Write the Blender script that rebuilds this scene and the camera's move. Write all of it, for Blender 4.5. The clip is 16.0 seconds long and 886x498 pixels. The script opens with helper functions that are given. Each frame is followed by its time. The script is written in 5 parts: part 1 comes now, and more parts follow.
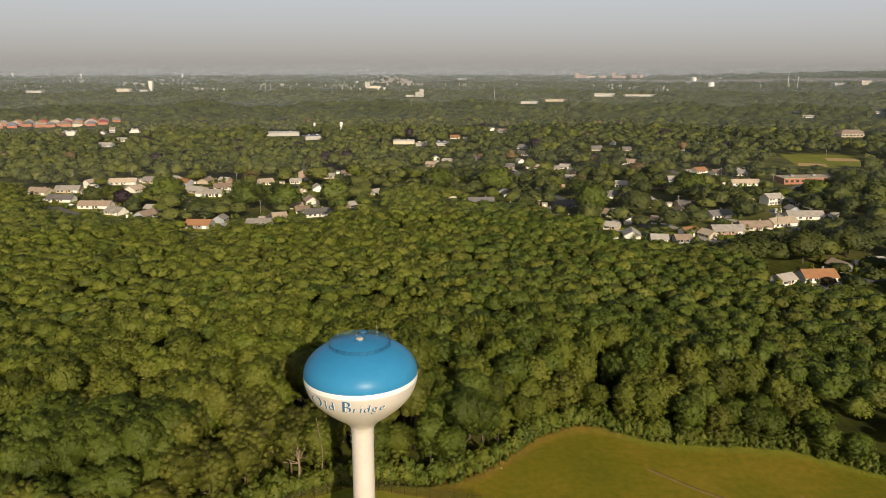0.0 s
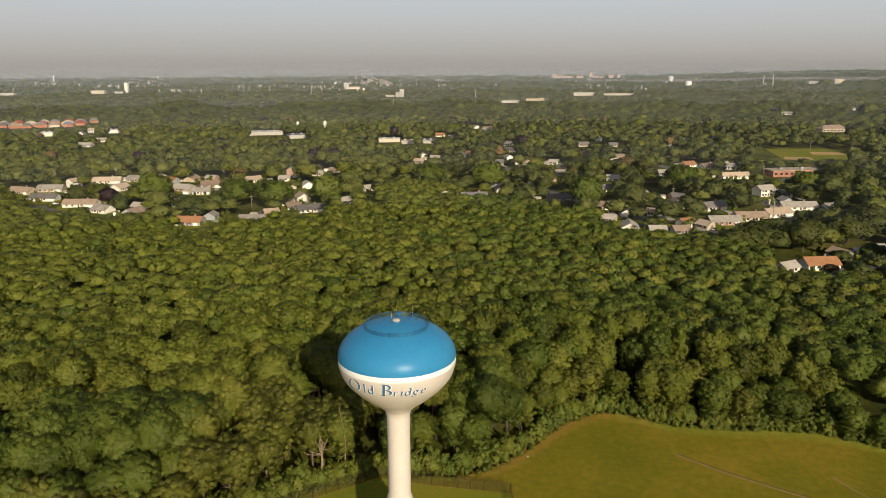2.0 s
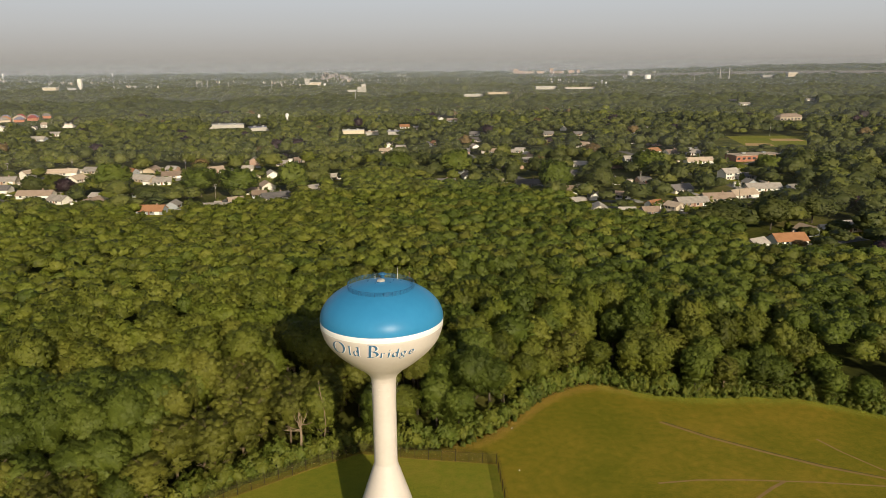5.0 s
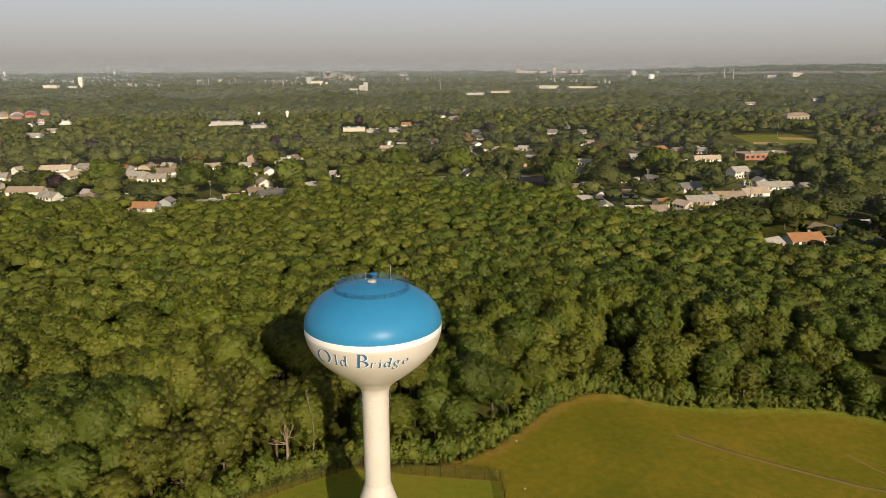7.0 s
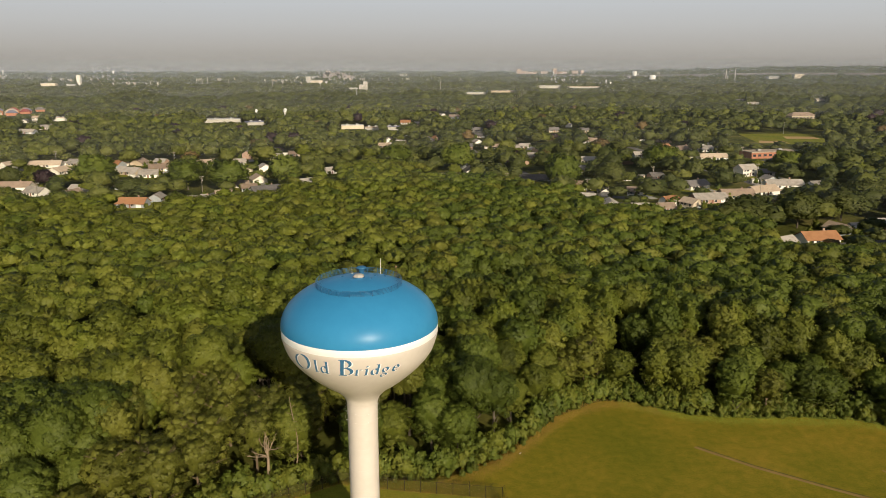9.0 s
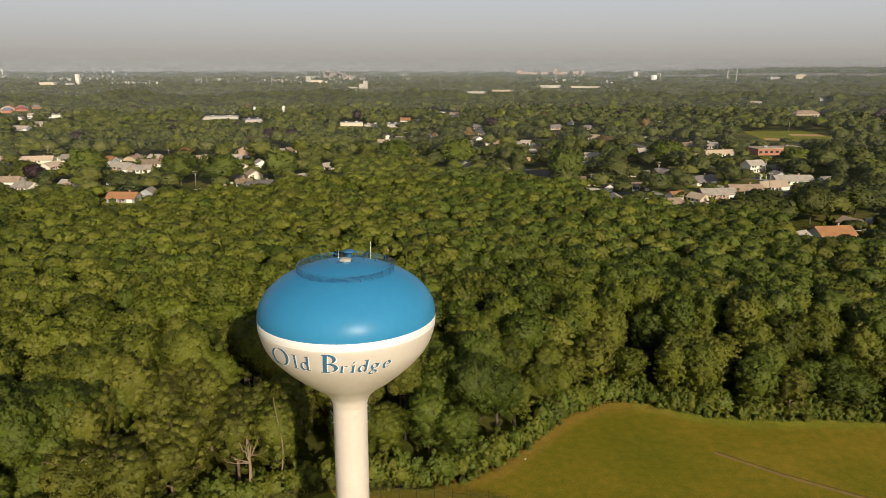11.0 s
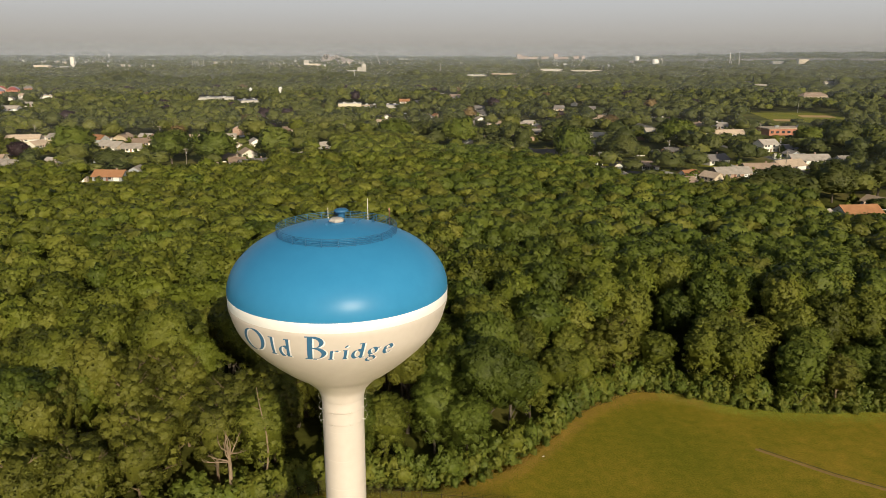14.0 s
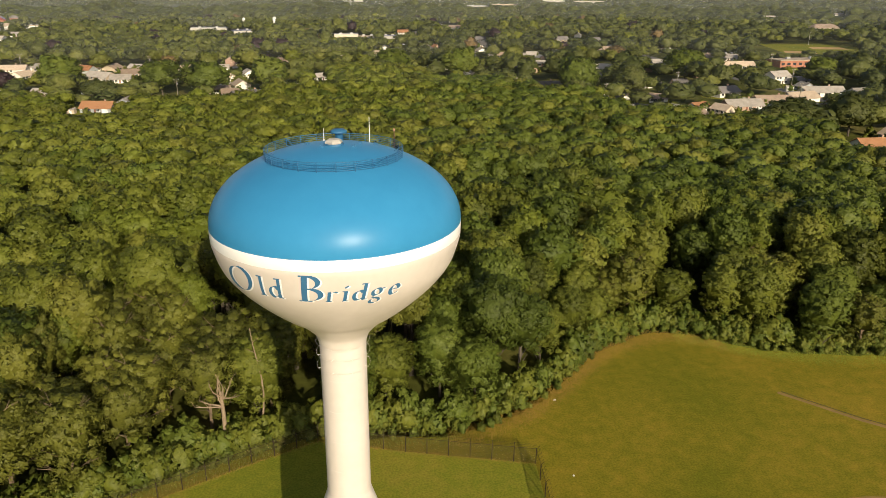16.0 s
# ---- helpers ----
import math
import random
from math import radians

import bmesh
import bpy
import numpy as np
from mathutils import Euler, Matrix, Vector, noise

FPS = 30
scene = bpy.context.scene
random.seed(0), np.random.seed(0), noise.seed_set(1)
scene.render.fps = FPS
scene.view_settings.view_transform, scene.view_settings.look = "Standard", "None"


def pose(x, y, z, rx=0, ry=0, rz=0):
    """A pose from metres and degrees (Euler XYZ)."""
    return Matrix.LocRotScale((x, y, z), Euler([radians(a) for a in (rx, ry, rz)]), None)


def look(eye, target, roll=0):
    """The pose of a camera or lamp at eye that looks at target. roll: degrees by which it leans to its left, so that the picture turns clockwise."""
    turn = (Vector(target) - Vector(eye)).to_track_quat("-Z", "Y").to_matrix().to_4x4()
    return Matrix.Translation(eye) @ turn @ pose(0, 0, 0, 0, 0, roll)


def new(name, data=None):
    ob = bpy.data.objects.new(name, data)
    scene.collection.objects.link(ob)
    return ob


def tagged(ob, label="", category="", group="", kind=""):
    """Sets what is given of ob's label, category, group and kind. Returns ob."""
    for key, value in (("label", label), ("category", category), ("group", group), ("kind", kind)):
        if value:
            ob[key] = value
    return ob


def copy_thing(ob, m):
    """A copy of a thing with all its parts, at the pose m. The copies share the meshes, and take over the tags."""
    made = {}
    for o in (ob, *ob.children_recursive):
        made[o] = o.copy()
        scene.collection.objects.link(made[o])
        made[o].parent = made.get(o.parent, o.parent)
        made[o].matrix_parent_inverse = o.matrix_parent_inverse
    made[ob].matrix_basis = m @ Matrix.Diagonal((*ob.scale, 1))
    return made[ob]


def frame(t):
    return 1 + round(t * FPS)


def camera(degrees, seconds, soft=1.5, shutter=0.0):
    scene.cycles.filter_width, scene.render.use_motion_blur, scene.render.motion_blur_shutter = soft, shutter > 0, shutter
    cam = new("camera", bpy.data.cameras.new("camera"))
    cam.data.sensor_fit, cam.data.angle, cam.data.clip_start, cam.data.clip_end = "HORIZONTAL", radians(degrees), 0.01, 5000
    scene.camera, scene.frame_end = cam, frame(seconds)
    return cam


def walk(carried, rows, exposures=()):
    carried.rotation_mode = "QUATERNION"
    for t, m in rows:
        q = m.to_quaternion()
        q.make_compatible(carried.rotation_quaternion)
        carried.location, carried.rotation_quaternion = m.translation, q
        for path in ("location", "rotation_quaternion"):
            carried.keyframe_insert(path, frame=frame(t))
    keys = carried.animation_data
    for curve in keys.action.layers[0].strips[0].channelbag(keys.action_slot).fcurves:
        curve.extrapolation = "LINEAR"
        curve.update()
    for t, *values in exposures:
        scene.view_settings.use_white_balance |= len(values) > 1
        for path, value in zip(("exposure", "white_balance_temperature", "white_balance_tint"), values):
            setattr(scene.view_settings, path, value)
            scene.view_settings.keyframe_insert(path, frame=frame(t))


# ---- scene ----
cam = camera(62.0, 16.0, soft=0.8)
PATH = [
    (0.0, -1.036, 1.120, 98.168, 75.738, -0.085, 0.111),
    (0.5, -3.243, 2.575, 96.843, 75.804, -0.026, 0.021),
    (1.0, -6.106, 3.758, 95.398, 75.878, 0.087, -0.003),
    (1.5, -8.956, 4.443, 93.960, 75.899, 0.117, -0.145),
    (2.0, -11.668, 4.895, 92.762, 75.872, 0.159, -1.680),
    (2.5, -13.704, 5.191, 91.398, 75.856, 0.295, -3.276),
    (3.0, -14.960, 5.193, 90.098, 75.825, 0.457, -4.230),
    (3.5, -15.413, 4.922, 88.801, 75.786, 0.519, -4.684),
    (4.0, -15.589, 5.085, 87.406, 75.730, 0.392, -4.731),
    (6.5, -14.321, 16.949, 82.244, 75.618, 0.304, -4.499),
    (7.0, -13.860, 20.469, 81.350, 75.648, 0.199, -4.459),
    (7.5, -13.401, 24.094, 80.241, 75.668, 0.167, -4.433),
    (8.0, -13.053, 27.480, 79.052, 75.698, 0.088, -4.425),
    (8.5, -12.751, 30.583, 77.811, 75.709, 0.016, -4.424),
    (9.0, -12.485, 33.287, 76.636, 75.728, -0.035, -4.423),
    (11.5, -11.351, 46.455, 70.211, 75.830, -0.146, -4.401),
    (12.0, -11.373, 49.088, 68.999, 75.830, -0.177, -4.429),
    (12.5, -11.382, 51.738, 67.793, 75.819, -0.179, -4.428),
    (13.0, -11.446, 54.284, 66.737, 75.838, -0.204, -4.428),
    (13.5, -11.568, 56.778, 65.811, 75.773, -0.260, -4.432),
    (14.0, -11.694, 59.102, 64.844, 74.766, -0.231, -4.451),
    (14.5, -11.833, 61.316, 63.961, 73.138, -0.255, -4.492),
    (15.0, -12.001, 63.491, 63.226, 71.525, -0.283, -4.541),
    (15.5, -12.138, 65.454, 62.505, 69.969, -0.290, -4.561),
    (16.0, -12.280, 67.345, 61.729, 69.877, -0.339, -4.563),
]
walk(cam, [(t, pose(x, y, z, rx, ry, rz)) for t, x, y, z, rx, ry, rz in PATH],
     [(0.0, 0.0), (13.5, 0.0), (14.5, 0.06), (15.2, 0.18), (16.0, 0.28)])

# ---- daylight: low morning sun behind the camera's right shoulder ----
SUN_AZIMUTH, SUN_HEIGHT = 164.0, 22.0
to_sun = Vector((math.sin(radians(SUN_AZIMUTH)) * math.cos(radians(SUN_HEIGHT)),
                 math.cos(radians(SUN_AZIMUTH)) * math.cos(radians(SUN_HEIGHT)), math.sin(radians(SUN_HEIGHT))))
world = bpy.data.worlds.new("sky")
scene.world = world
world.use_nodes = True
sky = world.node_tree.nodes.new("ShaderNodeTexSky")
sky.sky_type, sky.sun_disc = "NISHITA", False
sky.sun_elevation, sky.sun_rotation = radians(SUN_HEIGHT), radians(SUN_AZIMUTH)
sky.air_density, sky.dust_density = 1.0, 3.0
world.node_tree.links.new(sky.outputs[0], world.node_tree.nodes["Background"].inputs[0])
world.node_tree.nodes["Background"].inputs[1].default_value = 0.085
sun = new("sun", bpy.data.lights.new("sun", "SUN"))
sun.data.energy, sun.data.angle, sun.data.color = 4.75, radians(0.6), (1.0, 0.87, 0.66)
sun.matrix_world = look(to_sun * 300, (0, 0, 0))


# ---- materials ----
def material(name):
    m = bpy.data.materials.new(name)
    m.use_nodes = True
    n, l = m.node_tree.nodes, m.node_tree.links
    return m, n, l, n["Principled BSDF"]


def noise_at(n, l, scale, detail=4.0, space="world"):
    tex = n.new("ShaderNodeTexNoise")
    tex.inputs["Scale"].default_value, tex.inputs["Detail"].default_value = scale, detail
    if space == "world":
        l.new(n.new("ShaderNodeNewGeometry").outputs["Position"], tex.inputs["Vector"])
    else:
        l.new(n.new("ShaderNodeTexCoord").outputs["Object"], tex.inputs["Vector"])
    return tex.outputs["Fac"]


def ramp(n, l, fac, stops):
    r = n.new("ShaderNodeValToRGB")
    while len(r.color_ramp.elements) < len(stops):
        r.color_ramp.elements.new(0.5)
    for e, (p, c) in zip(r.color_ramp.elements, stops):
        e.position, e.color = p, (*c, 1)
    l.new(fac, r.inputs[0])
    return r.outputs[0]


def math_node(n, l, op, a, b):
    k = n.new("ShaderNodeMath")
    k.operation = op
    for i, v in enumerate((a, b)):
        if isinstance(v, (int, float)):
            k.inputs[i].default_value = v
        else:
            l.new(v, k.inputs[i])
    return k.outputs[0]


def blend(n, l, fac, a, b, mode="MIX"):
    k = n.new("ShaderNodeMix")
    k.data_type, k.blend_type = "RGBA", mode
    for sock, v in ((k.inputs["Factor"], fac), (k.inputs["A"], a), (k.inputs["B"], b)):
        if isinstance(v, (int, float)):
            sock.default_value = v
        elif isinstance(v, tuple):
            sock.default_value = (*v, 1)
        else:
            l.new(v, sock)
    return k.outputs["Result"]


def surface(name, dark, light, rough=0.8, fine=6.0, broad=0.3, metal=0.0, bump=0.0, vary=0.0, spec=0.3, space="world"):
    """A plain weathered surface: broad stains and fine grain between two tones."""
    m, n, l, p = material(name)
    f = math_node(n, l, "ADD", math_node(n, l, "MULTIPLY", noise_at(n, l, broad, 5, space), 0.6),
                  math_node(n, l, "MULTIPLY", noise_at(n, l, fine, 6, space), 0.4))
    if vary:
        f = math_node(n, l, "ADD", f, math_node(n, l, "MULTIPLY", math_node(n, l, "SUBTRACT", n.new("ShaderNodeObjectInfo").outputs["Random"], 0.5), vary))
    l.new(ramp(n, l, f, [(0.3, dark), (0.7, light)]), p.inputs["Base Color"])
    p.inputs["Roughness"].default_value, p.inputs["Metallic"].default_value = rough, metal
    p.inputs["Specular IOR Level"].default_value = spec
    if bump:
        b = n.new("ShaderNodeBump")
        b.inputs["Strength"].default_value, b.inputs["Distance"].default_value = bump, 0.05
        l.new(noise_at(n, l, fine * 2, 4, space), b.inputs["Height"])
        l.new(b.outputs[0], p.inputs["Normal"])
    return m


def foliage(name, dark, mid, light, patch=0.12, clump=0.09, tree=0.34, sprig=1.3, cells=0.15):
    """Leaves: each clump has its own tone, each tree or group of trees a tone over that."""
    m, n, l, p = material(name)
    f = math_node(n, l, "ADD", math_node(n, l, "MULTIPLY", n.new("ShaderNodeNewGeometry").outputs["Random Per Island"], clump),
                  math_node(n, l, "MULTIPLY", noise_at(n, l, patch, 2), 0.66 - clump * 0.5))
    f = math_node(n, l, "ADD", f, math_node(n, l, "MULTIPLY", n.new("ShaderNodeObjectInfo").outputs["Random"], tree))
    f = math_node(n, l, "ADD", f, math_node(n, l, "MULTIPLY", math_node(n, l, "SUBTRACT", noise_at(n, l, sprig * 1.7, 5), 0.5), 0.62))
    if cells:
        v = n.new("ShaderNodeTexVoronoi")
        v.voronoi_dimensions = "2D"
        v.inputs["Scale"].default_value = cells
        l.new(n.new("ShaderNodeNewGeometry").outputs["Position"], v.inputs["Vector"])
        sep = n.new("ShaderNodeSeparateColor")
        l.new(v.outputs["Color"], sep.inputs[0])
        f = math_node(n, l, "ADD", f, math_node(n, l, "MULTIPLY", math_node(n, l, "SUBTRACT", sep.outputs[0], 0.47), 0.27))
    col = ramp(n, l, f, [(0.22, dark), (0.54, mid), (0.92, light)])
    warm = noise_at(n, l, 0.021, 2)
    col = blend(n, l, math_node(n, l, "MULTIPLY", warm, 0.36), col, (0.125, 0.105, 0.016))
    l.new(col, p.inputs["Base Color"])
    p.inputs["Roughness"].default_value, p.inputs["Specular IOR Level"].default_value = 0.55, 0.25
    b = n.new("ShaderNodeBump")
    b.inputs["Strength"].default_value, b.inputs["Distance"].default_value = 0.5, 0.40 / sprig
    l.new(noise_at(n, l, sprig * 1.6, 4), b.inputs["Height"])
    l.new(b.outputs[0], p.inputs["Normal"])
    t = n.new("ShaderNodeBsdfTranslucent")
    l.new(col, t.inputs["Color"])
    mix = n.new("ShaderNodeMixShader")
    mix.inputs[0].default_value = 0.34
    l.new(p.outputs[0], mix.inputs[1])
    l.new(t.outputs[0], mix.inputs[2])
    l.new(mix.outputs[0], n["Material Output"].inputs["Surface"])
    return m


LEAF = foliage("leaf_green", (0.054, 0.072, 0.009), (0.137, 0.162, 0.020), (0.231, 0.242, 0.037))
LEAF_BLUE = foliage("leaf_deep_green", (0.041, 0.068, 0.009), (0.099, 0.140, 0.018), (0.179, 0.215, 0.035))
LEAF_LIGHT = foliage("leaf_yellow_green", (0.069, 0.095, 0.011), (0.144, 0.179, 0.020), (0.219, 0.242, 0.034))
LEAF_FAR = foliage("leaf_far_woods", (0.026, 0.036, 0.013), (0.095, 0.114, 0.034), (0.176, 0.191, 0.060), 0.06, 0.0, 0.12, 0.16, 0.075)
LEAF_TOWN = foliage("leaf_shade_tree", (0.077, 0.097, 0.022), (0.129, 0.147, 0.032), (0.195, 0.201, 0.045), 0.09, 0.10, 0.34, 0.7)
LEAF_TOWN_DEEP = foliage("leaf_deep_shade_tree", (0.037, 0.055, 0.015), (0.074, 0.093, 0.025), (0.128, 0.144, 0.040), 0.09, 0.10, 0.34, 0.7)
LEAF_BROWN = foliage("leaf_bronze_green", (0.072, 0.082, 0.014), (0.155, 0.167, 0.024), (0.240, 0.241, 0.039))
LEAF_PURPLE = surface("leaf_dark_purple", (0.012, 0.006, 0.008), (0.030, 0.014, 0.016), 0.6, 2.0, 0.2)
LEAF_RUST = surface("leaf_rust", (0.085, 0.055, 0.018), (0.150, 0.100, 0.035), 0.6, 2.0, 0.2)
BARK = surface("bark", (0.05, 0.04, 0.03), (0.14, 0.115, 0.085), 0.95, 5, 0.5, bump=0.6)
GREY_BARK = surface("pale_grey_bark", (0.10, 0.07, 0.045), (0.20, 0.145, 0.09), 0.95, 5, 0.5, bump=0.5)
DEADWOOD = surface("bleached_wood", (0.17, 0.12, 0.075), (0.31, 0.235, 0.155), 0.9, 5, 0.8)
CREAM = surface("cream_tank_paint", (0.56, 0.50, 0.445), (0.63, 0.57, 0.515), 0.5, 1.2, 0.12, spec=0.4)
BAND = surface("white_band_paint", (0.80, 0.79, 0.76), (0.86, 0.85, 0.82), 0.4, 1.5, 0.2, spec=0.4)
BLUE = surface("blue_tank_paint", (0.030, 0.198, 0.392), (0.039, 0.230, 0.438), 0.36, 0.9, 0.10, spec=0.18)
LETTER = surface("blue_lettering", (0.032, 0.12, 0.235), (0.045, 0.15, 0.28), 0.5, 3, 0.5)
STEEL_BLUE = surface("blue_painted_steel", (0.022, 0.10, 0.20), (0.038, 0.14, 0.27), 0.5, 4, 1)
STEEL = surface("galvanised_steel", (0.30, 0.30, 0.29), (0.46, 0.46, 0.44), 0.5, 4, 1, metal=0.6)
DARK_STEEL = surface("dark_weathered_steel", (0.022, 0.016, 0.010), (0.045, 0.033, 0.022), 0.8, 4, 1, spec=0.1)
FIELD = None
WHITE = surface("white_siding", (0.68, 0.635, 0.55), (0.84, 0.80, 0.72), 0.6, 3, 0.15, vary=0.5)
TAN = surface("tan_siding", (0.42, 0.34, 0.24), (0.60, 0.51, 0.38), 0.7, 3, 0.15, vary=0.5)
GREY_SIDING = surface("grey_siding", (0.26, 0.28, 0.29), (0.40, 0.42, 0.43), 0.7, 3, 0.15, vary=0.4)
BRICK_PALE = surface("pale_brick", (0.34, 0.22, 0.16), (0.48, 0.34, 0.25), 0.85, 4, 0.3, vary=0.3)
BRICK = surface("red_brick", (0.30, 0.12, 0.07), (0.42, 0.19, 0.115), 0.85, 4, 0.3)
FAR_WALL = surface("weathered_pale_cladding", (0.34, 0.32, 0.28), (0.48, 0.45, 0.40), 0.8, 0.4, 0.05)
GLASS = surface("dark_window_glass", (0.02, 0.024, 0.03), (0.05, 0.055, 0.06), 0.12, 1, 0.2, spec=0.6)
TRIM = surface("white_trim", (0.70, 0.68, 0.64), (0.82, 0.80, 0.76), 0.5, 3, 0.4)
DOOR_RED = surface("painted_door", (0.10, 0.05, 0.04), (0.22, 0.10, 0.07), 0.5, 3, 0.5, vary=0.6)
ROOFS = {
    "g": surface("grey_shingle", (0.23, 0.205, 0.175), (0.42, 0.375, 0.32), 0.9, 2.5, 0.4, vary=0.4),
    "b": surface("brown_shingle", (0.2, 0.145, 0.105), (0.35, 0.26, 0.19), 0.9, 2.5, 0.4, vary=0.4),
    "t": surface("tan_shingle", (0.34, 0.26, 0.185), (0.52, 0.41, 0.3), 0.9, 2.5, 0.4, vary=0.4),
    "o": surface("orange_shingle", (0.25, 0.115, 0.05), (0.36, 0.18, 0.085), 0.9, 2.5, 0.4, vary=0.3),
    "d": surface("dark_shingle", (0.085, 0.078, 0.074), (0.19, 0.172, 0.16), 0.9, 2.5, 0.4, vary=0.4),
    "r": surface("red_metal_roof", (0.20, 0.045, 0.04), (0.30, 0.07, 0.06), 0.6, 2.5, 0.3),
    "p": surface("slate_roof", (0.12, 0.12, 0.17), (0.20, 0.20, 0.25), 0.7, 2.5, 0.3),
    "w": surface("white_membrane_roof", (0.44, 0.42, 0.38), (0.60, 0.57, 0.52), 0.7, 2.5, 0.2),
}
ASPHALT = surface("asphalt", (0.09, 0.083, 0.075), (0.16, 0.15, 0.135), 0.9, 3, 0.2)
CONCRETE = surface("concrete", (0.30, 0.28, 0.24), (0.46, 0.43, 0.37), 0.9, 3, 0.3)
DIRT = surface("worn_earth", (0.20, 0.125, 0.042), (0.30, 0.19, 0.066), 0.95, 2.5, 0.5, bump=0.4)
PATH_EDGE = surface("dark_path_edge", (0.07, 0.055, 0.018), (0.14, 0.10, 0.035), 0.95, 2.5, 0.5)
CLAY = surface("infield_clay", (0.38, 0.23, 0.09), (0.50, 0.32, 0.14), 0.95, 2.5, 0.1)
WOOD_POLE = surface("weathered_pole_wood", (0.14, 0.12, 0.09), (0.30, 0.26, 0.20), 0.9, 3, 0.5)


def ground_material():
    m, n, l, p = material("leaf_litter_and_lawn")
    a = ramp(n, l, noise_at(n, l, 0.035, 6), [(0.35, (0.045, 0.052, 0.012)), (0.52, (0.105, 0.112, 0.020)), (0.70, (0.190, 0.165, 0.050))])
    b = ramp(n, l, noise_at(n, l, 0.6, 6), [(0.3, (0.55, 0.55, 0.5)), (0.7, (1.0, 1.0, 1.0))])
    l.new(blend(n, l, 1.0, a, b, "MULTIPLY"), p.inputs["Base Color"])
    p.inputs["Roughness"].default_value, p.inputs["Specular IOR Level"].default_value = 0.95, 0.1
    return m


def grass_material(name, stops, dry):
    """Mown grass: broad dry and green patches, faint mower tracks, blade grain."""
    m, n, l, p = material(name)
    f = math_node(n, l, "ADD", math_node(n, l, "MULTIPLY", noise_at(n, l, 0.045, 8), 0.6), math_node(n, l, "MULTIPLY", noise_at(n, l, 0.55, 8), 0.4))
    col = ramp(n, l, f, stops)
    wave = n.new("ShaderNodeTexWave")
    wave.inputs["Scale"].default_value, wave.inputs["Distortion"].default_value, wave.inputs["Detail"].default_value = 0.22, 2.5, 3
    l.new(n.new("ShaderNodeNewGeometry").outputs["Position"], wave.inputs["Vector"])
    col = blend(n, l, math_node(n, l, "MULTIPLY", wave.outputs["Fac"], 0.03), col, dry)
    grain = ramp(n, l, noise_at(n, l, 3.5, 8), [(0.35, (0.70, 0.71, 0.64)), (0.65, (1.02, 1.02, 0.94))])
    l.new(blend(n, l, 1.0, col, grain, "MULTIPLY"), p.inputs["Base Color"])
    p.inputs["Roughness"].default_value, p.inputs["Specular IOR Level"].default_value = 0.95, 0.1
    b = n.new("ShaderNodeBump")
    b.inputs["Strength"].default_value, b.inputs["Distance"].default_value = 0.2, 0.10
    l.new(noise_at(n, l, 5.0, 6), b.inputs["Height"])
    l.new(b.outputs[0], p.inputs["Normal"])
    return m


GROUND = ground_material()
FIELD = grass_material("dry_meadow_grass", [(0.36, (0.150, 0.146, 0.010)), (0.5, (0.208, 0.174, 0.014)), (0.64, (0.290, 0.205, 0.022))], (0.30, 0.22, 0.035))
LAWN = grass_material("green_lawn", [(0.34, (0.150, 0.175, 0.017)), (0.5, (0.200, 0.205, 0.020)), (0.66, (0.260, 0.225, 0.030))], (0.26, 0.24, 0.035))


def veil_mesh_material():
    """Chain-link seen from far: wires cover about a third of the panel."""
    m, n, l, p = material("chain_link")
    p.inputs["Base Color"].default_value, p.inputs["Roughness"].default_value = (0.070, 0.060, 0.024, 1), 0.9
    p.inputs["Specular IOR Level"].default_value = 0.0
    t, mix = n.new("ShaderNodeBsdfTransparent"), n.new("ShaderNodeMixShader")
    mix.inputs[0].default_value = 0.32
    l.new(t.outputs[0], mix.inputs[1])
    l.new(p.outputs[0], mix.inputs[2])
    l.new(mix.outputs[0], n["Material Output"].inputs["Surface"])
    return m


CHAIN = veil_mesh_material()


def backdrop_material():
    """Hazy distance and low sky painted as glowing colour: tone by height alone."""
    m, n, l, p = material("painted_hazy_distance")
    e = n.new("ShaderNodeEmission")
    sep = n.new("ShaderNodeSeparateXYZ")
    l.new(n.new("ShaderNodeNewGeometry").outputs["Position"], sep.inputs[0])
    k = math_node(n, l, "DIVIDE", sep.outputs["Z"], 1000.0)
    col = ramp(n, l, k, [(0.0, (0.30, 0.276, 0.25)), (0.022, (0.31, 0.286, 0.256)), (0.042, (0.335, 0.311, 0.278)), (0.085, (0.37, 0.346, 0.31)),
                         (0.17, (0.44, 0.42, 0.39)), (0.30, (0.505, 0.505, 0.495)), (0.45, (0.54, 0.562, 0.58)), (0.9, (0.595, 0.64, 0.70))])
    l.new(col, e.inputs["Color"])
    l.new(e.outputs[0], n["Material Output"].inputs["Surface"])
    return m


HAZE = backdrop_material()


# ---- mesh helpers ----
def part(name, bm, mat, parent=None, label=""):
    me = bpy.data.meshes.new(name)
    bm.normal_update()
    bm.to_mesh(me)
    bm.free()
    me.materials.append(mat)
    ob = new(name, me)
    if parent:
        ob.parent = parent
    if label:
        ob["label"] = label
    return ob


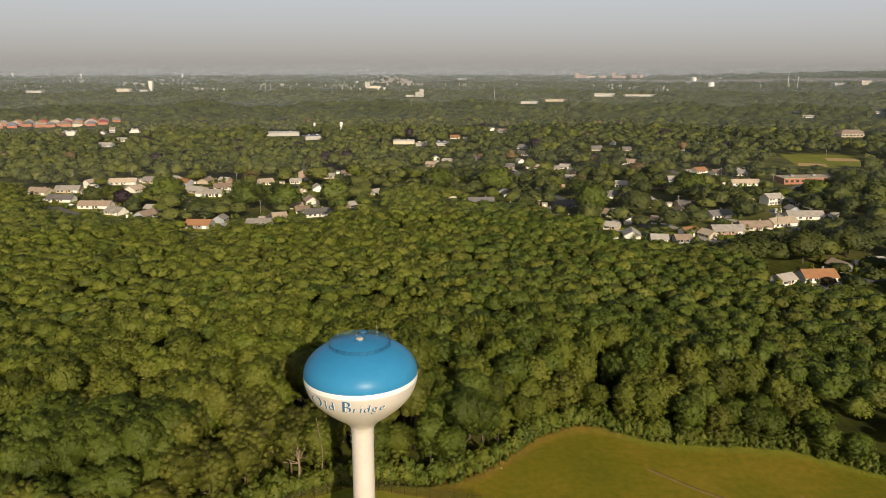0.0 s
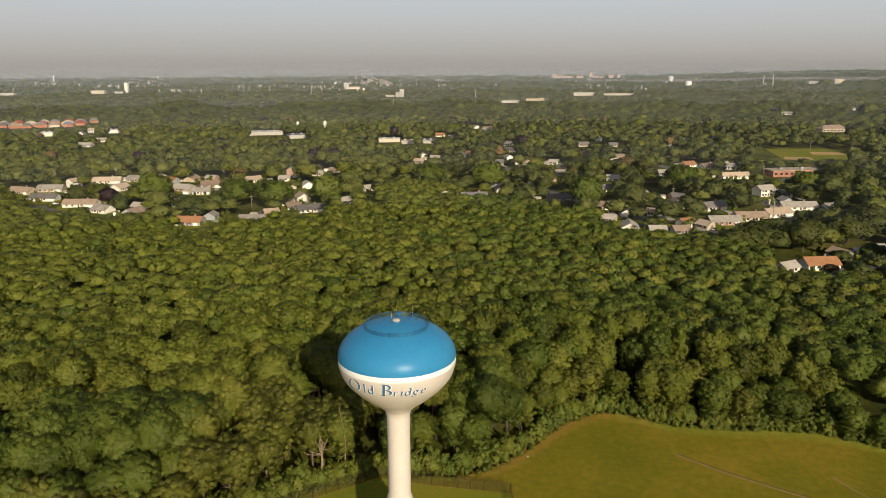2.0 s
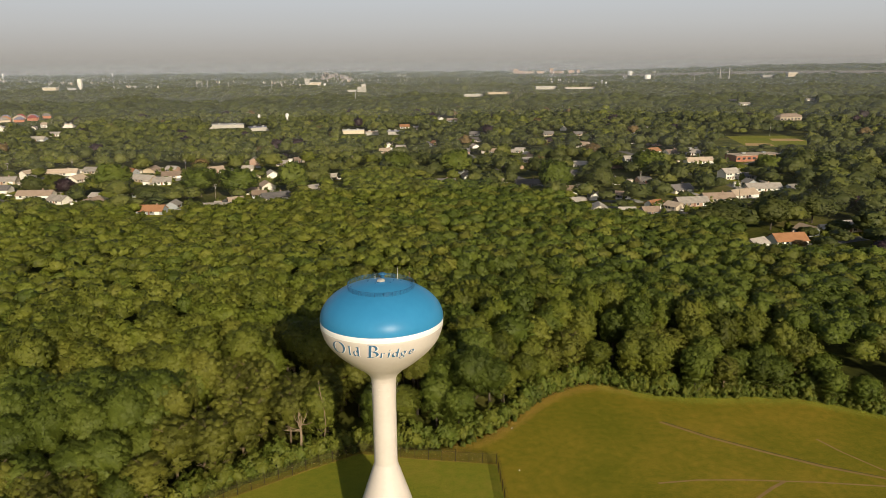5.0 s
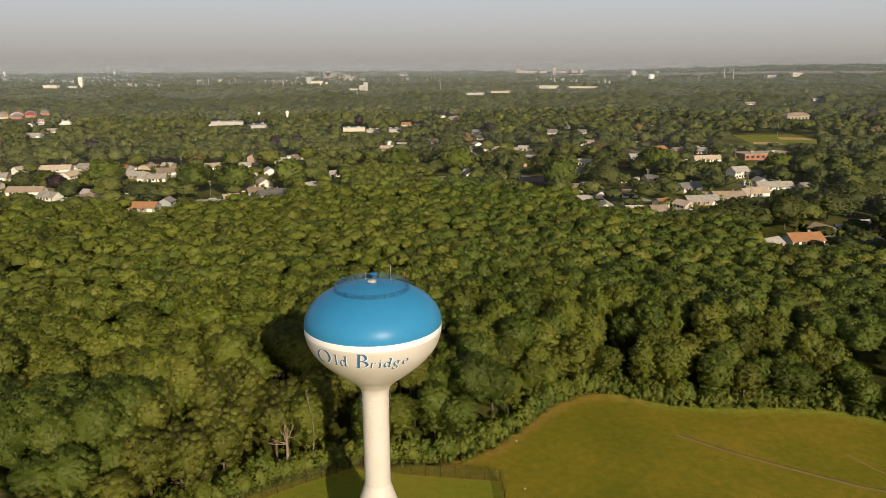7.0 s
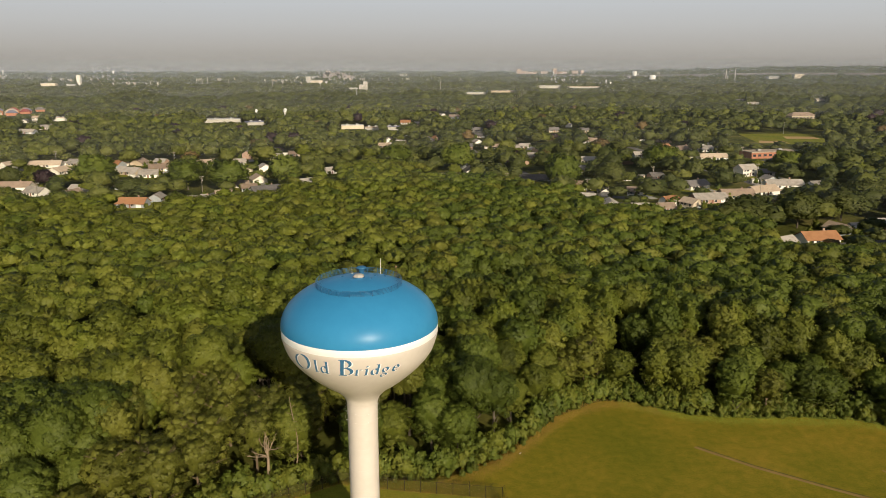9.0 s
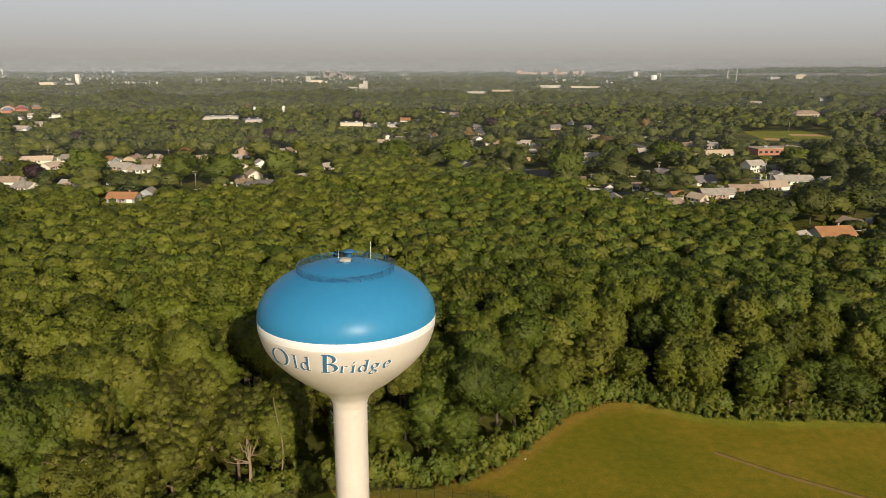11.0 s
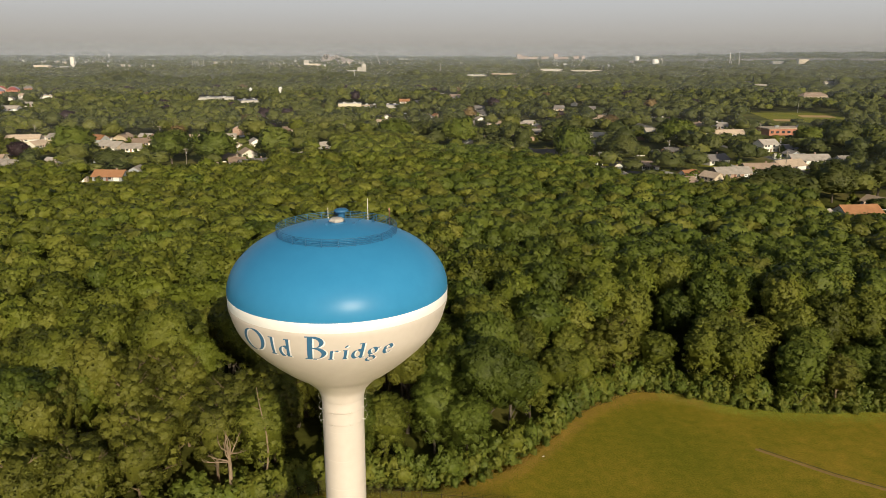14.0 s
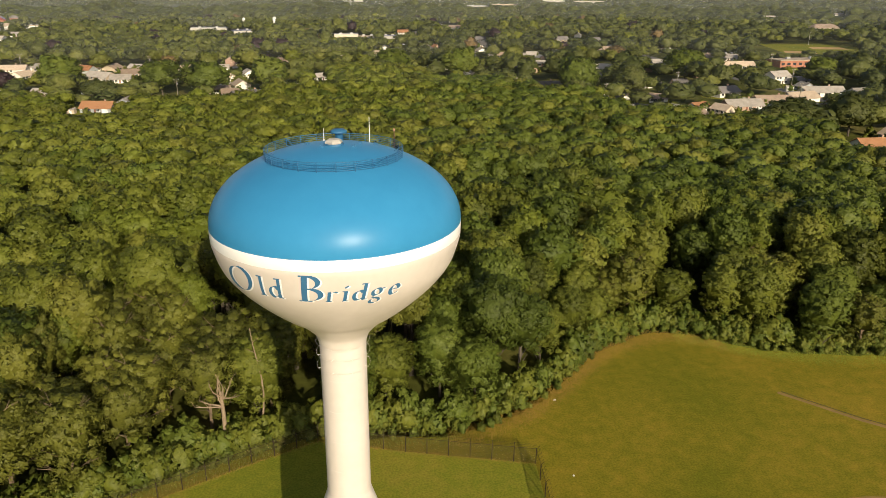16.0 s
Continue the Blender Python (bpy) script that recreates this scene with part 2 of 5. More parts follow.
def raw(name, verts, faces, mat, parent=None, smooth=False, normals=None):
    """A mesh object from arrays; all faces have the same number of corners."""
    me = bpy.data.meshes.new(name)
    verts, faces = np.asarray(verts, np.float32), np.asarray(faces, np.int32)
    me.vertices.add(len(verts))
    me.vertices.foreach_set("co", verts.ravel())
    me.loops.add(faces.size)
    me.loops.foreach_set("vertex_index", faces.ravel())
    me.polygons.add(len(faces))
    me.polygons.foreach_set("loop_start", np.arange(0, faces.size, faces.shape[1], dtype=np.int32))
    me.polygons.foreach_set("use_smooth", np.full(len(faces), smooth))
    me.update(calc_edges=True)
    if normals is not None:
        me.normals_split_custom_set_from_vertices(np.asarray(normals, np.float32))
    me.materials.append(mat)
    ob = new(name, me)
    if parent:
        ob.parent = parent
    return ob


def box(bm, x0, y0, z0, x1, y1, z1, bevel=0.0):
    r = bmesh.ops.create_cube(bm, size=1, matrix=Matrix.LocRotScale(((x0 + x1) / 2, (y0 + y1) / 2, (z0 + z1) / 2), None, (x1 - x0, y1 - y0, z1 - z0)))
    if bevel:
        bmesh.ops.bevel(bm, geom=list({e for v in r["verts"] for e in v.link_edges}), offset=bevel, segments=2, affect="EDGES")
    return bm


def tube(bm, a, b, r0, r1=None, sides=8, caps=True):
    a, b = Vector(a), Vector(b)
    m = Matrix.Translation((a + b) / 2) @ (b - a).to_track_quat("Z", "Y").to_matrix().to_4x4()
    bmesh.ops.create_cone(bm, cap_ends=caps, segments=sides, radius1=r0, radius2=r0 if r1 is None else r1, depth=(b - a).length, matrix=m)
    return bm


def lathe(profile, sides=96, smooth=True):
    """A surface turned round the z axis from (radius, height) pairs, bottom to top."""
    bm = bmesh.new()
    rings = []
    for r, z in profile:
        rings.append([bm.verts.new((r * math.cos(2 * math.pi * k / sides), r * math.sin(2 * math.pi * k / sides), z)) for k in range(sides)])
    for lo, hi in zip(rings, rings[1:]):
        for k in range(sides):
            f = bm.faces.new((lo[k], lo[(k + 1) % sides], hi[(k + 1) % sides], hi[k]))
            f.smooth = smooth
    return bm


def hoop(radius, z, thick, sides=96, segs=8):
    bm = bmesh.new()
    rings = []
    for k in range(sides):
        a = 2 * math.pi * k / sides
        rings.append([bm.verts.new(((radius + thick * math.cos(b)) * math.cos(a), (radius + thick * math.cos(b)) * math.sin(a), z + thick * math.sin(b)))
                      for b in (2 * math.pi * j / segs for j in range(segs))])
    for k in range(sides):
        for j in range(segs):
            bm.faces.new((rings[k][j], rings[(k + 1) % sides][j], rings[(k + 1) % sides][(j + 1) % segs], rings[k][(j + 1) % segs])).smooth = True
    return bm


def smoothstep(a, b, v):
    u = np.clip((v - a) / (b - a), 0, 1)
    return u * u * (3 - 2 * u)


def height(x, y):
    """The lie of the land: flat, a low rise under the eastern streets, slowly rising country far off."""
    r = np.hypot(x, y)
    return 4.0 * smoothstep(70, 190, x) * smoothstep(230, 330, y) * (1 - smoothstep(900, 1500, r)) + (5 + 36 * smoothstep(0.22, 0.58, np.arctan2(x, y + 1e-6))) * np.clip((r - 2200) / 2600, 0, None) ** 1.6


EDGE_X = [-200, -130, -70, -45, -32, -24, -8, 1, 8, 15.4, 25.6, 34, 42, 51, 60.7, 89, 107, 140, 220]
EDGE_Y = [62, 99, 130, 146.8, 154, 157.5, 156.5, 158, 162, 169.5, 181, 186, 186.6, 180, 177, 174, 162, 148, 110]


def wood_edge(x):
    """Where the mown field ends and the wood begins."""
    return np.interp(x, EDGE_X, EDGE_Y)


TOWN_X = [-420, -312, -233, -150, -106, -65, -20, 17, 64, 99, 123, 128, 142, 169, 260, 420]
TOWN_Y = [640, 552, 452, 424, 434, 492, 540, 515, 452, 418, 388, 342, 303, 292, 280, 280]


def town_edge(x):
    """Where the wood ends and the streets begin."""
    return np.interp(x, TOWN_X, TOWN_Y)


# ---- ground, distance ----
def build_ground():
    radii = np.concatenate([[0.5], np.linspace(40, 1000, 49), np.geomspace(1050, 4900, 46)])
    sides = 160
    a = np.linspace(0, 2 * math.pi, sides, endpoint=False)
    x, y = radii[:, None] * np.sin(a), radii[:, None] * np.cos(a)
    v = np.stack([x, y, height(x, y)], -1).reshape(-1, 3)
    i, k = np.meshgrid(np.arange(len(radii) - 1), np.arange(sides), indexing="ij")
    kk = (k + 1) % sides
    f = np.stack([i * sides + k, (i + 1) * sides + k, (i + 1) * sides + kk, i * sides + kk], -1).reshape(-1, 4)[:, ::-1]
    tagged(raw("ground", v, f, GROUND, smooth=True), "wide flat ground of leaf litter, lawn and earth", "ground", kind="structure")
    # self-lit ring that carries the painted haze and low sky
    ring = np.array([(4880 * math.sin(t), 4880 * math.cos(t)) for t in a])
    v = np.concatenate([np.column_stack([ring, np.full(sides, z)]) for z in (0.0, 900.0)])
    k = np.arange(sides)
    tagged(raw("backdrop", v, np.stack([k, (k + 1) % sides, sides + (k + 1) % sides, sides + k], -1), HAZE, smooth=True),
           "glowing backdrop painted with hazy grey distance and pale morning sky", "backdrop", kind="structure")


build_ground()


# see-through sheet in a haze colour, fading out with height
def haze_veil(name, dense, tone):
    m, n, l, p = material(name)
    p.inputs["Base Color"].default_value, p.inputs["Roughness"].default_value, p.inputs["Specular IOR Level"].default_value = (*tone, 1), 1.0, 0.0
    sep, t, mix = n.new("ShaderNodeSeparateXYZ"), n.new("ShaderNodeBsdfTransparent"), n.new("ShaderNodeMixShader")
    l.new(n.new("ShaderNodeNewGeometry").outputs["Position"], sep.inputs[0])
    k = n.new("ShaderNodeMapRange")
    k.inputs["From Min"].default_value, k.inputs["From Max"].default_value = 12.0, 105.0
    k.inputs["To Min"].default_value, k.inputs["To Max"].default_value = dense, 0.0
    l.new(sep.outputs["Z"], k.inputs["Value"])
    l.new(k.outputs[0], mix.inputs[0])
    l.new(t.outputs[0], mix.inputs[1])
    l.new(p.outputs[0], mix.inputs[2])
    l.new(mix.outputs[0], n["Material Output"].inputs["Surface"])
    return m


def build_haze():
    """Stand-in for distance haze: concentric translucent rings, densest near the ground and far off."""
    # haze put into the rings' colour: greyer close by, bluer far off
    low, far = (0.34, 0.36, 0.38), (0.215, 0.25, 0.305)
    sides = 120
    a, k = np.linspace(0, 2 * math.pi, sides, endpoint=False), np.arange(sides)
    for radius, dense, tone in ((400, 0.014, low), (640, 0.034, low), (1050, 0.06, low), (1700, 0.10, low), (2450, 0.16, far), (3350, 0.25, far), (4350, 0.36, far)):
        m = haze_veil("haze_veil", dense, tone)
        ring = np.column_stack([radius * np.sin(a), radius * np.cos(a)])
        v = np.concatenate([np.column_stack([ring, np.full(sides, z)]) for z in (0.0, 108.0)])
        tagged(raw("haze", v, np.stack([k, (k + 1) % sides, sides + (k + 1) % sides, sides + k], -1), m, smooth=True), "thin pale translucent ring standing in for distance haze", "haze", kind="structure")


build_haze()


def strip(name, points, width, mat, lift, label, category="road"):
    """A band of constant width that follows the land along a line of places."""
    pts = []
    for a, b in zip(points, points[1:]):
        n = max(2, int(math.dist(a, b) / 4))
        pts += [Vector(a).lerp(Vector(b), k / n) for k in range(n)]
    pts.append(Vector(points[-1]))
    v = []
    for k, p in enumerate(pts):
        d = (pts[min(k + 1, len(pts) - 1)] - pts[max(k - 1, 0)]).normalized()
        w = width * (0.5 + 0.12 * noise.noise((p.x * 0.2, p.y * 0.2, 3.0)))
        for s in (-1, 1):
            q = p + Vector((-d.y, d.x)) * w * s
            v.append((q.x, q.y, float(height(q.x, q.y)) + lift))
    f = [(2 * k, 2 * k + 1, 2 * k + 3, 2 * k + 2)[::-1] for k in range(len(pts) - 1)]
    return tagged(raw(name, v, f, mat), label, category, kind="structure")


def sheet(name, outline, mat, lift, label, category):
    """A flat patch of ground."""
    bm = bmesh.new()
    bm.faces.new([bm.verts.new((x, y, float(height(x, y)) + lift)) for x, y in outline])
    bmesh.ops.triangulate(bm, faces=bm.faces)
    ob = part(name, bm, mat)
    return tagged(ob, label, category, kind="structure")


xs = np.concatenate([np.arange(-200, 221, 3.0)])
wob = [1.4 * noise.noise((x * 0.15, 0, 0)) + 0.8 * noise.noise((x * 0.5, 5, 0)) for x in xs]
sheet("grass_field", [(-200, -80), (220, -80)] + [(x, wood_edge(x) + w + 0.6) for x, w in list(zip(xs, wob))[::-1]], FIELD, 0.02,
      "mown meadow of dry olive-brown grass beside the wood", "field")
sheet("lawn", [(-64, 60), (6.0, 60), (6.6, 130), (7.1, 143), (7.3, 150), (-10.2, 153.9), (-22.5, 157.2), (-31, 152.6), (-41.6, 146.1), (-64, 132)], LAWN, 0.035,
      "greener mown lawn inside the tower's fence", "lawn")
strip("footpath", [(49.5, 165.4), (58, 157), (68.5, 148.7), (77, 142.5), (86.4, 137.3), (100, 130)], 0.7, DIRT, 0.05, "narrow track of bare trodden earth across the meadow", "path")
# narrow darker strip along one edge of the track
strip("footpath", [(50.2, 165.6), (58.4, 157.5), (68.9, 149.2), (77.4, 143.0), (86.7, 137.8), (100.2, 130.6)], 0.26, PATH_EDGE, 0.058, "narrow dark strip beside the trodden track", "path")
strip("footpath", [(39.5, 139.6), (48, 140.0), (57.3, 139.2), (72, 137), (87.4, 133.8), (110, 128)], 0.5, DIRT, 0.05, "narrow track of bare trodden earth across the meadow", "path")
strip("footpath", [(82.2, 154), (84.5, 148), (89.7, 138.5), (93, 133)], 0.5, DIRT, 0.05, "thin dark rut in the meadow grass", "path")
strip("footpath", [(55, 131), (62, 135.8), (66, 138)], 0.7, DIRT, 0.055, "narrow track of bare trodden earth across the meadow", "path")

# ---- the water tower ----
TX, TY = -16.35, 127.3


def bowl_radius(z):
    """The tank's outline under the painted line."""
    return float(np.interp(z, [p[1] for p in BOWL], [p[0] for p in BOWL]))


def smooth_profile(points, n):
    """Catmull-Rom through (radius, height) pairs."""
    p = [points[0]] + points + [points[-1]]
    out = []
    for k in range(1, len(p) - 2):
        for j in range(n):
            t = j / n
            out.append(tuple(0.5 * (2 * p[k][c] + (p[k + 1][c] - p[k - 1][c]) * t + (2 * p[k - 1][c] - 5 * p[k][c] + 4 * p[k + 1][c] - p[k + 2][c]) * t * t
                                    + (3 * p[k][c] - p[k - 1][c] - 3 * p[k + 1][c] + p[k + 2][c]) * t ** 3) for c in (0, 1)))
    return out + [points[-1]]


BOWL = smooth_profile([(2.10, 31.0), (2.20, 31.5), (2.60, 32.4), (4.00, 33.8), (5.25, 34.7), (6.90, 36.1), (8.50, 37.7), (9.72, 39.4), (10.36, 41.3), (10.43, 41.95)], 8)


def stroke(points, pen, thin):
    """A pen stroke: the pen is broad across and thin along the height."""
    quads, fine = [], []
    for a, b in zip(points, points[1:]):
        n = max(1, math.ceil(math.dist(a, b) / 0.12))
        fine += [(a[0] + (b[0] - a[0]) * k / n, a[1] + (b[1] - a[1]) * k / n) for k in range(n)]
    fine.append(points[-1])
    for a, b in zip(fine, fine[1:]):
        quads.append(((a[0] - pen / 2, a[1] - thin / 2), (b[0] - pen / 2, b[1] - thin / 2), (b[0] + pen / 2, b[1] + thin / 2), (a[0] + pen / 2, a[1] + thin / 2)))
    return quads


def arc(cx, cy, rx, ry, a0, a1, n=20):
    return [(cx + rx * math.cos(radians(a0 + (a1 - a0) * k / n)), cy + ry * math.sin(radians(a0 + (a1 - a0) * k / n))) for k in range(n + 1)]


def serif(x, y, w, t):
    return [((x - w / 2, y - t / 2), (x + w / 2, y - t / 2), (x + w / 2, y + t / 2), (x - w / 2, y + t / 2))]


def letter_shapes():
    """Strokes of each letter in metres: x along the band, y up from the writing line."""
    out = []
    big, pen, thin = 2.5, 0.40, 0.12
    out.append(("O", -7.6, 0.0, stroke(arc(0, big * 0.5, 1.12, big * 0.5, 0, 360, 36), pen, thin), 0.20))
    out.append(("l", -5.3, 0.1, stroke([(0, 0.05), (0, 1.45)], 0.25, 0.07) + serif(0, 0.05, 0.5, 0.09) + serif(-0.12, 1.42, 0.36, 0.09), 0.12))
    d = stroke(arc(0, 0.46, 0.34, 0.42, 30, 330, 20), 0.25, 0.10) + stroke([(0.36, 0.05), (0.36, 1.45)], 0.25, 0.07) + serif(0.45, 0.05, 0.34, 0.09) + serif(0.24, 1.42, 0.36, 0.09)
    out.append(("d", -4.2, 0.1, d, 0.12))
    b = stroke([(-0.45, 0.08), (-0.45, big)], 0.44, 0.08) + serif(-0.38, 0.07, 1.0, 0.13) + serif(-0.38, big, 1.0, 0.13)
    b += stroke(arc(-0.2, big * 0.755, 0.72, big * 0.235, 90, -90, 20), 0.36, 0.13) + stroke(arc(-0.2, big * 0.28, 0.95, big * 0.25, 90, -90, 20), 0.40, 0.13)
    b += serif(-0.2, big * 0.525, 0.5, 0.12)
    out.append(("B", -1.48, 0.0, b, 0.10))
    out.append(("r", 0.04, 0.0, stroke([(-0.2, 0.04), (-0.2, 0.92)], 0.23, 0.07) + stroke(arc(0.12, 0.6, 0.32, 0.3, 160, 50, 10), 0.16, 0.08) + serif(-0.2, 0.05, 0.42, 0.08), 0.15))
    i = stroke([(0, 0.04), (0, 0.92)], 0.24, 0.07) + serif(0, 0.05, 0.42, 0.08) + serif(-0.1, 0.9, 0.3, 0.08) + stroke(arc(0, 1.28, 0.05, 0.07, 0, 360, 10), 0.15, 0.1)
    out.append(("i", 1.0, 0.0, i, 0.15))
    out.append(("d", 1.98, 0.0, d, 0.15))
    g = stroke(arc(0, 0.58, 0.3, 0.30, 0, 360, 20), 0.23, 0.10) + stroke(arc(0, -0.22, 0.36, 0.24, 0, 360, 20), 0.19, 0.10)
    g += stroke([(-0.12, 0.3), (-0.24, 0.12), (0.2, 0.02)], 0.14, 0.08) + serif(0.42, 0.82, 0.3, 0.09)
    out.append(("g", 3.3, 0.0, g, 0.15))
    e = stroke(arc(0, 0.46, 0.33, 0.42, 10, 320, 22), 0.25, 0.10) + serif(0.02, 0.5, 0.62, 0.08)
    out.append(("e", 4.72, 0.05, e, 0.15))
    return out


def on_bowl(u, v, lift):
    """A place on the tank's flank: u metres along it, v metres up from the writing line."""
    z = 39.27 + v * 0.90
    r = bowl_radius(z) + lift
    a = u / 9.75 - radians(0.5)
    return (r * math.sin(a), -r * math.cos(a), z)


def build_tower():
    tower = tagged(new("water_tower"), "tall water tower, blue domed tank on a cream pedestal", "water tower")
    tower.location = (TX, TY, 0)
    part("base_bell", lathe(smooth_profile([(6.9, 0.0), (6.2, 2.0), (5.35, 5.0), (4.25, 8.6), (3.15, 12.0), (2.25, 14.8), (2.09, 15.4)], 5)), CREAM, tower, "flared cream steel base")
    part("pedestal", lathe([(2.09, 15.4), (2.085, 18.0), (2.085, 21.0), (2.085, 24.0), (2.085, 27.0), (2.085, 30.0), (2.10, 31.0)]), CREAM, tower, "smooth cream steel column")
    part("bowl", lathe(BOWL, 160), CREAM, tower, "cream underside of the tank")
    part("band", lathe([(10.425, 41.88), (10.437, 41.92), (10.448, 42.3), (10.458, 42.8), (10.44, 42.83)]), BAND, tower, "white painted band")
    dome = [(10.45 * math.cos(t), 42.82 + 6.18 * math.sin(t)) for t in (radians(90 * k / 40) for k in range(40))] + [(0.02, 49.0)]
    part("dome", lathe(dome, 128), BLUE, tower, "glossy blue domed roof")
    # lettering, with a white edge showing on its right side
    for name, u0, v0, quads, lean in letter_shapes():
        for tag, mat, du, dv, lift in (("letter_shadow", BAND, 0.13, -0.06, 0.03), ("letter", LETTER, 0.0, 0.0, 0.05)):
            bm = bmesh.new()
            for q in quads:
                k, wide = {"O": (1.0, 1.0), "B": (1.04, 0.98)}.get(name, (1.40, 1.05) if u0 < -4 else (1.18, 1.04))
                c = [on_bowl(u0 + wide * (x + lean * y) + du, v0 + k * y + dv, lift) for x, y in q]
                try:
                    bm.faces.new([bm.verts.new(p) for p in c])
                except ValueError:
                    pass
            bmesh.ops.remove_doubles(bm, verts=bm.verts, dist=0.002)
            part(tag, bm, mat, tower, "blue painted letter " + name if tag == "letter" else "")
    # railing
    rail_r = 5.63
    base = 42.82 + 6.18 * math.sqrt(1 - (rail_r / 10.45) ** 2)
    for k in range(5):
        part("rail", hoop(rail_r, base + 0.12 + k * 0.16, 0.022 if k < 4 else 0.030), STEEL_BLUE, tower)
    for k in range(24):
        a = 2 * math.pi * (k + 0.3) / 24
        bm = tube(bmesh.new(), (rail_r * math.cos(a), rail_r * math.sin(a), base - 0.1), (rail_r * math.cos(a), rail_r * math.sin(a), base + 0.78), 0.028)
        if k % 3 == 0:
            q = rail_r - 0.75
            tube(bm, (q * math.cos(a), q * math.sin(a), base + 0.26), (rail_r * math.cos(a), rail_r * math.sin(a), base + 0.70), 0.026)
        part("rail_post", bm, STEEL_BLUE, tower)
    # roof fittings
    part("hatch_curb", lathe([(0.80, 48.85), (0.84, 49.06), (0.72, 49.12)], 24), STEEL_BLUE, tower)
    part("hatch", lathe([(0.74, 49.10), (0.76, 49.22), (0.66, 49.34), (0.48, 49.44), (0.01, 49.46)], 6, False), FAR_WALL, tower, "pale hatch cover").rotation_euler = (0, 0, 0.4)
    vent = part("vent", lathe([(0.36, 48.3), (0.36, 49.3), (0.42, 49.35)], 24), STEEL_BLUE, tower, "blue mushroom vent")
    vent.location = (0.25, 3.0, 0)
    cap = part("vent_cap", lathe([(0.42, 49.32), (0.70, 49.38), (0.72, 49.52), (0.5, 49.66), (0.01, 49.7)], 24), STEEL_BLUE, vent, "overhanging round cap")
    for dx, dy, z0, z1, r, mat, lab in ((2.85, 3.0, 48.2, 50.7, 0.034, TRIM, "slim white antenna mast"), (-1.0, 2.6, 48.6, 49.85, 0.028, TRIM, "short white antenna"),
                                        (4.95, 2.75, 47.6, 49.5, 0.05, DOOR_RED, "thin lamp post with warning light")):
        mast = part("antenna", tube(tube(bmesh.new(), (dx, dy, z0), (dx, dy, z1), r, r * 0.7), (dx, dy, z0 - 0.1), (dx, dy, z0 + 0.3), r * 2), mat, tower, lab)
    part("warning_light", lathe([(0.02, 49.46), (0.09, 49.5), (0.10, 49.64), (0.06, 49.72), (0.01, 49.74)], 16), surface("red_lens", (0.30, 0.16, 0.10), (0.45, 0.26, 0.16), 0.3), tower, "reddish warning light").location = (4.95, 2.75, 0)
    for k, (x, y) in enumerate(((-2.2, 0.9), (1.6, -0.5), (-0.9, -0.8), (3.4, 1.6), (2.1, 1.0))):
        z = 42.82 + 6.18 * math.sqrt(1 - (x * x + y * y) / 10.45 ** 2)
        part("roof_lug", box(bmesh.new(), x - 0.14, y - 0.1, z - 0.05, x + 0.14, y + 0.1, z + 0.16, 0.03), STEEL_BLUE, tower)
    # cable hoops under the tank, on brackets
    for z in (31.35, 30.25, 28.95):
        part("cable_hoop", hoop(2.40, z, 0.011, 64, 5), CREAM, tower, "pale cable hoop")
    for k in range(8):
        a = 2 * math.pi * (k + 0.5) / 8
        for z in (30.25, 28.95):
            part("bracket", tube(bmesh.new(), (2.05 * math.cos(a), 2.05 * math.sin(a), z), (2.42 * math.cos(a), 2.42 * math.sin(a), z), 0.02, sides=5), TRIM, tower)
    for z in (18.4, 21.6, 24.8, 28.0):
        part("weld_seam", hoop(2.083, z, 0.012, 64, 4), CREAM, tower)


build_tower()

# ---- the fence round the tower's lawn ----
FENCE = [(-66, 131), (-54, 138.5), (-41.6, 146.2), (-31, 152.7), (-22.5, 157.3), (-10.2, 153.9), (7.3, 150), (7.1, 143), (6.6, 130), (6.0, 112)]


def build_fence():
    fence = tagged(new("fence"), "tall dark chain-link fence with leaning top arms round the lawn", "fence")
    for a, b in zip(FENCE, FENCE[1:]):
        a, b = Vector((*a, 0)), Vector((*b, 0))
        n = max(1, round((b - a).length / 3.0))
        side = Vector((-(b - a).y, (b - a).x, 0)).normalized()
        for k in range(n):
            p, q = a.lerp(b, k / n), a.lerp(b, (k + 1) / n)
            bm = tube(bmesh.new(), p - Vector((0, 0, 0.1)), p + Vector((0, 0, 2.45)), 0.06, sides=6)
            tube(bm, p + Vector((0, 0, 2.4)), p + Vector((0, 0, 2.85)) + side * 0.4, 0.03, sides=5)
            part("post", bm, DARK_STEEL, fence)
            bm = bmesh.new()
            vs = [bm.verts.new(c) for c in (p + Vector((0, 0, 0.06)), q + Vector((0, 0, 0.06)), q + Vector((0, 0, 2.42)), p + Vector((0, 0, 2.42)))]
            bm.faces.new(vs)
            part("mesh_panel", bm, CHAIN, fence, "chain-link panel")
            part("top_rail", tube(bmesh.new(), p + Vector((0, 0, 2.42)), q + Vector((0, 0, 2.42)), 0.028, sides=5), DARK_STEEL, fence)
            bm = bmesh.new()
            for h, o in ((2.55, 0.12), (2.7, 0.26), (2.84, 0.39)):
                tube(bm, p + Vector((0, 0, h)) + side * o, q + Vector((0, 0, h)) + side * o, 0.012, sides=4)
            part("barbed_wire", bm, DARK_STEEL, fence)


build_fence()

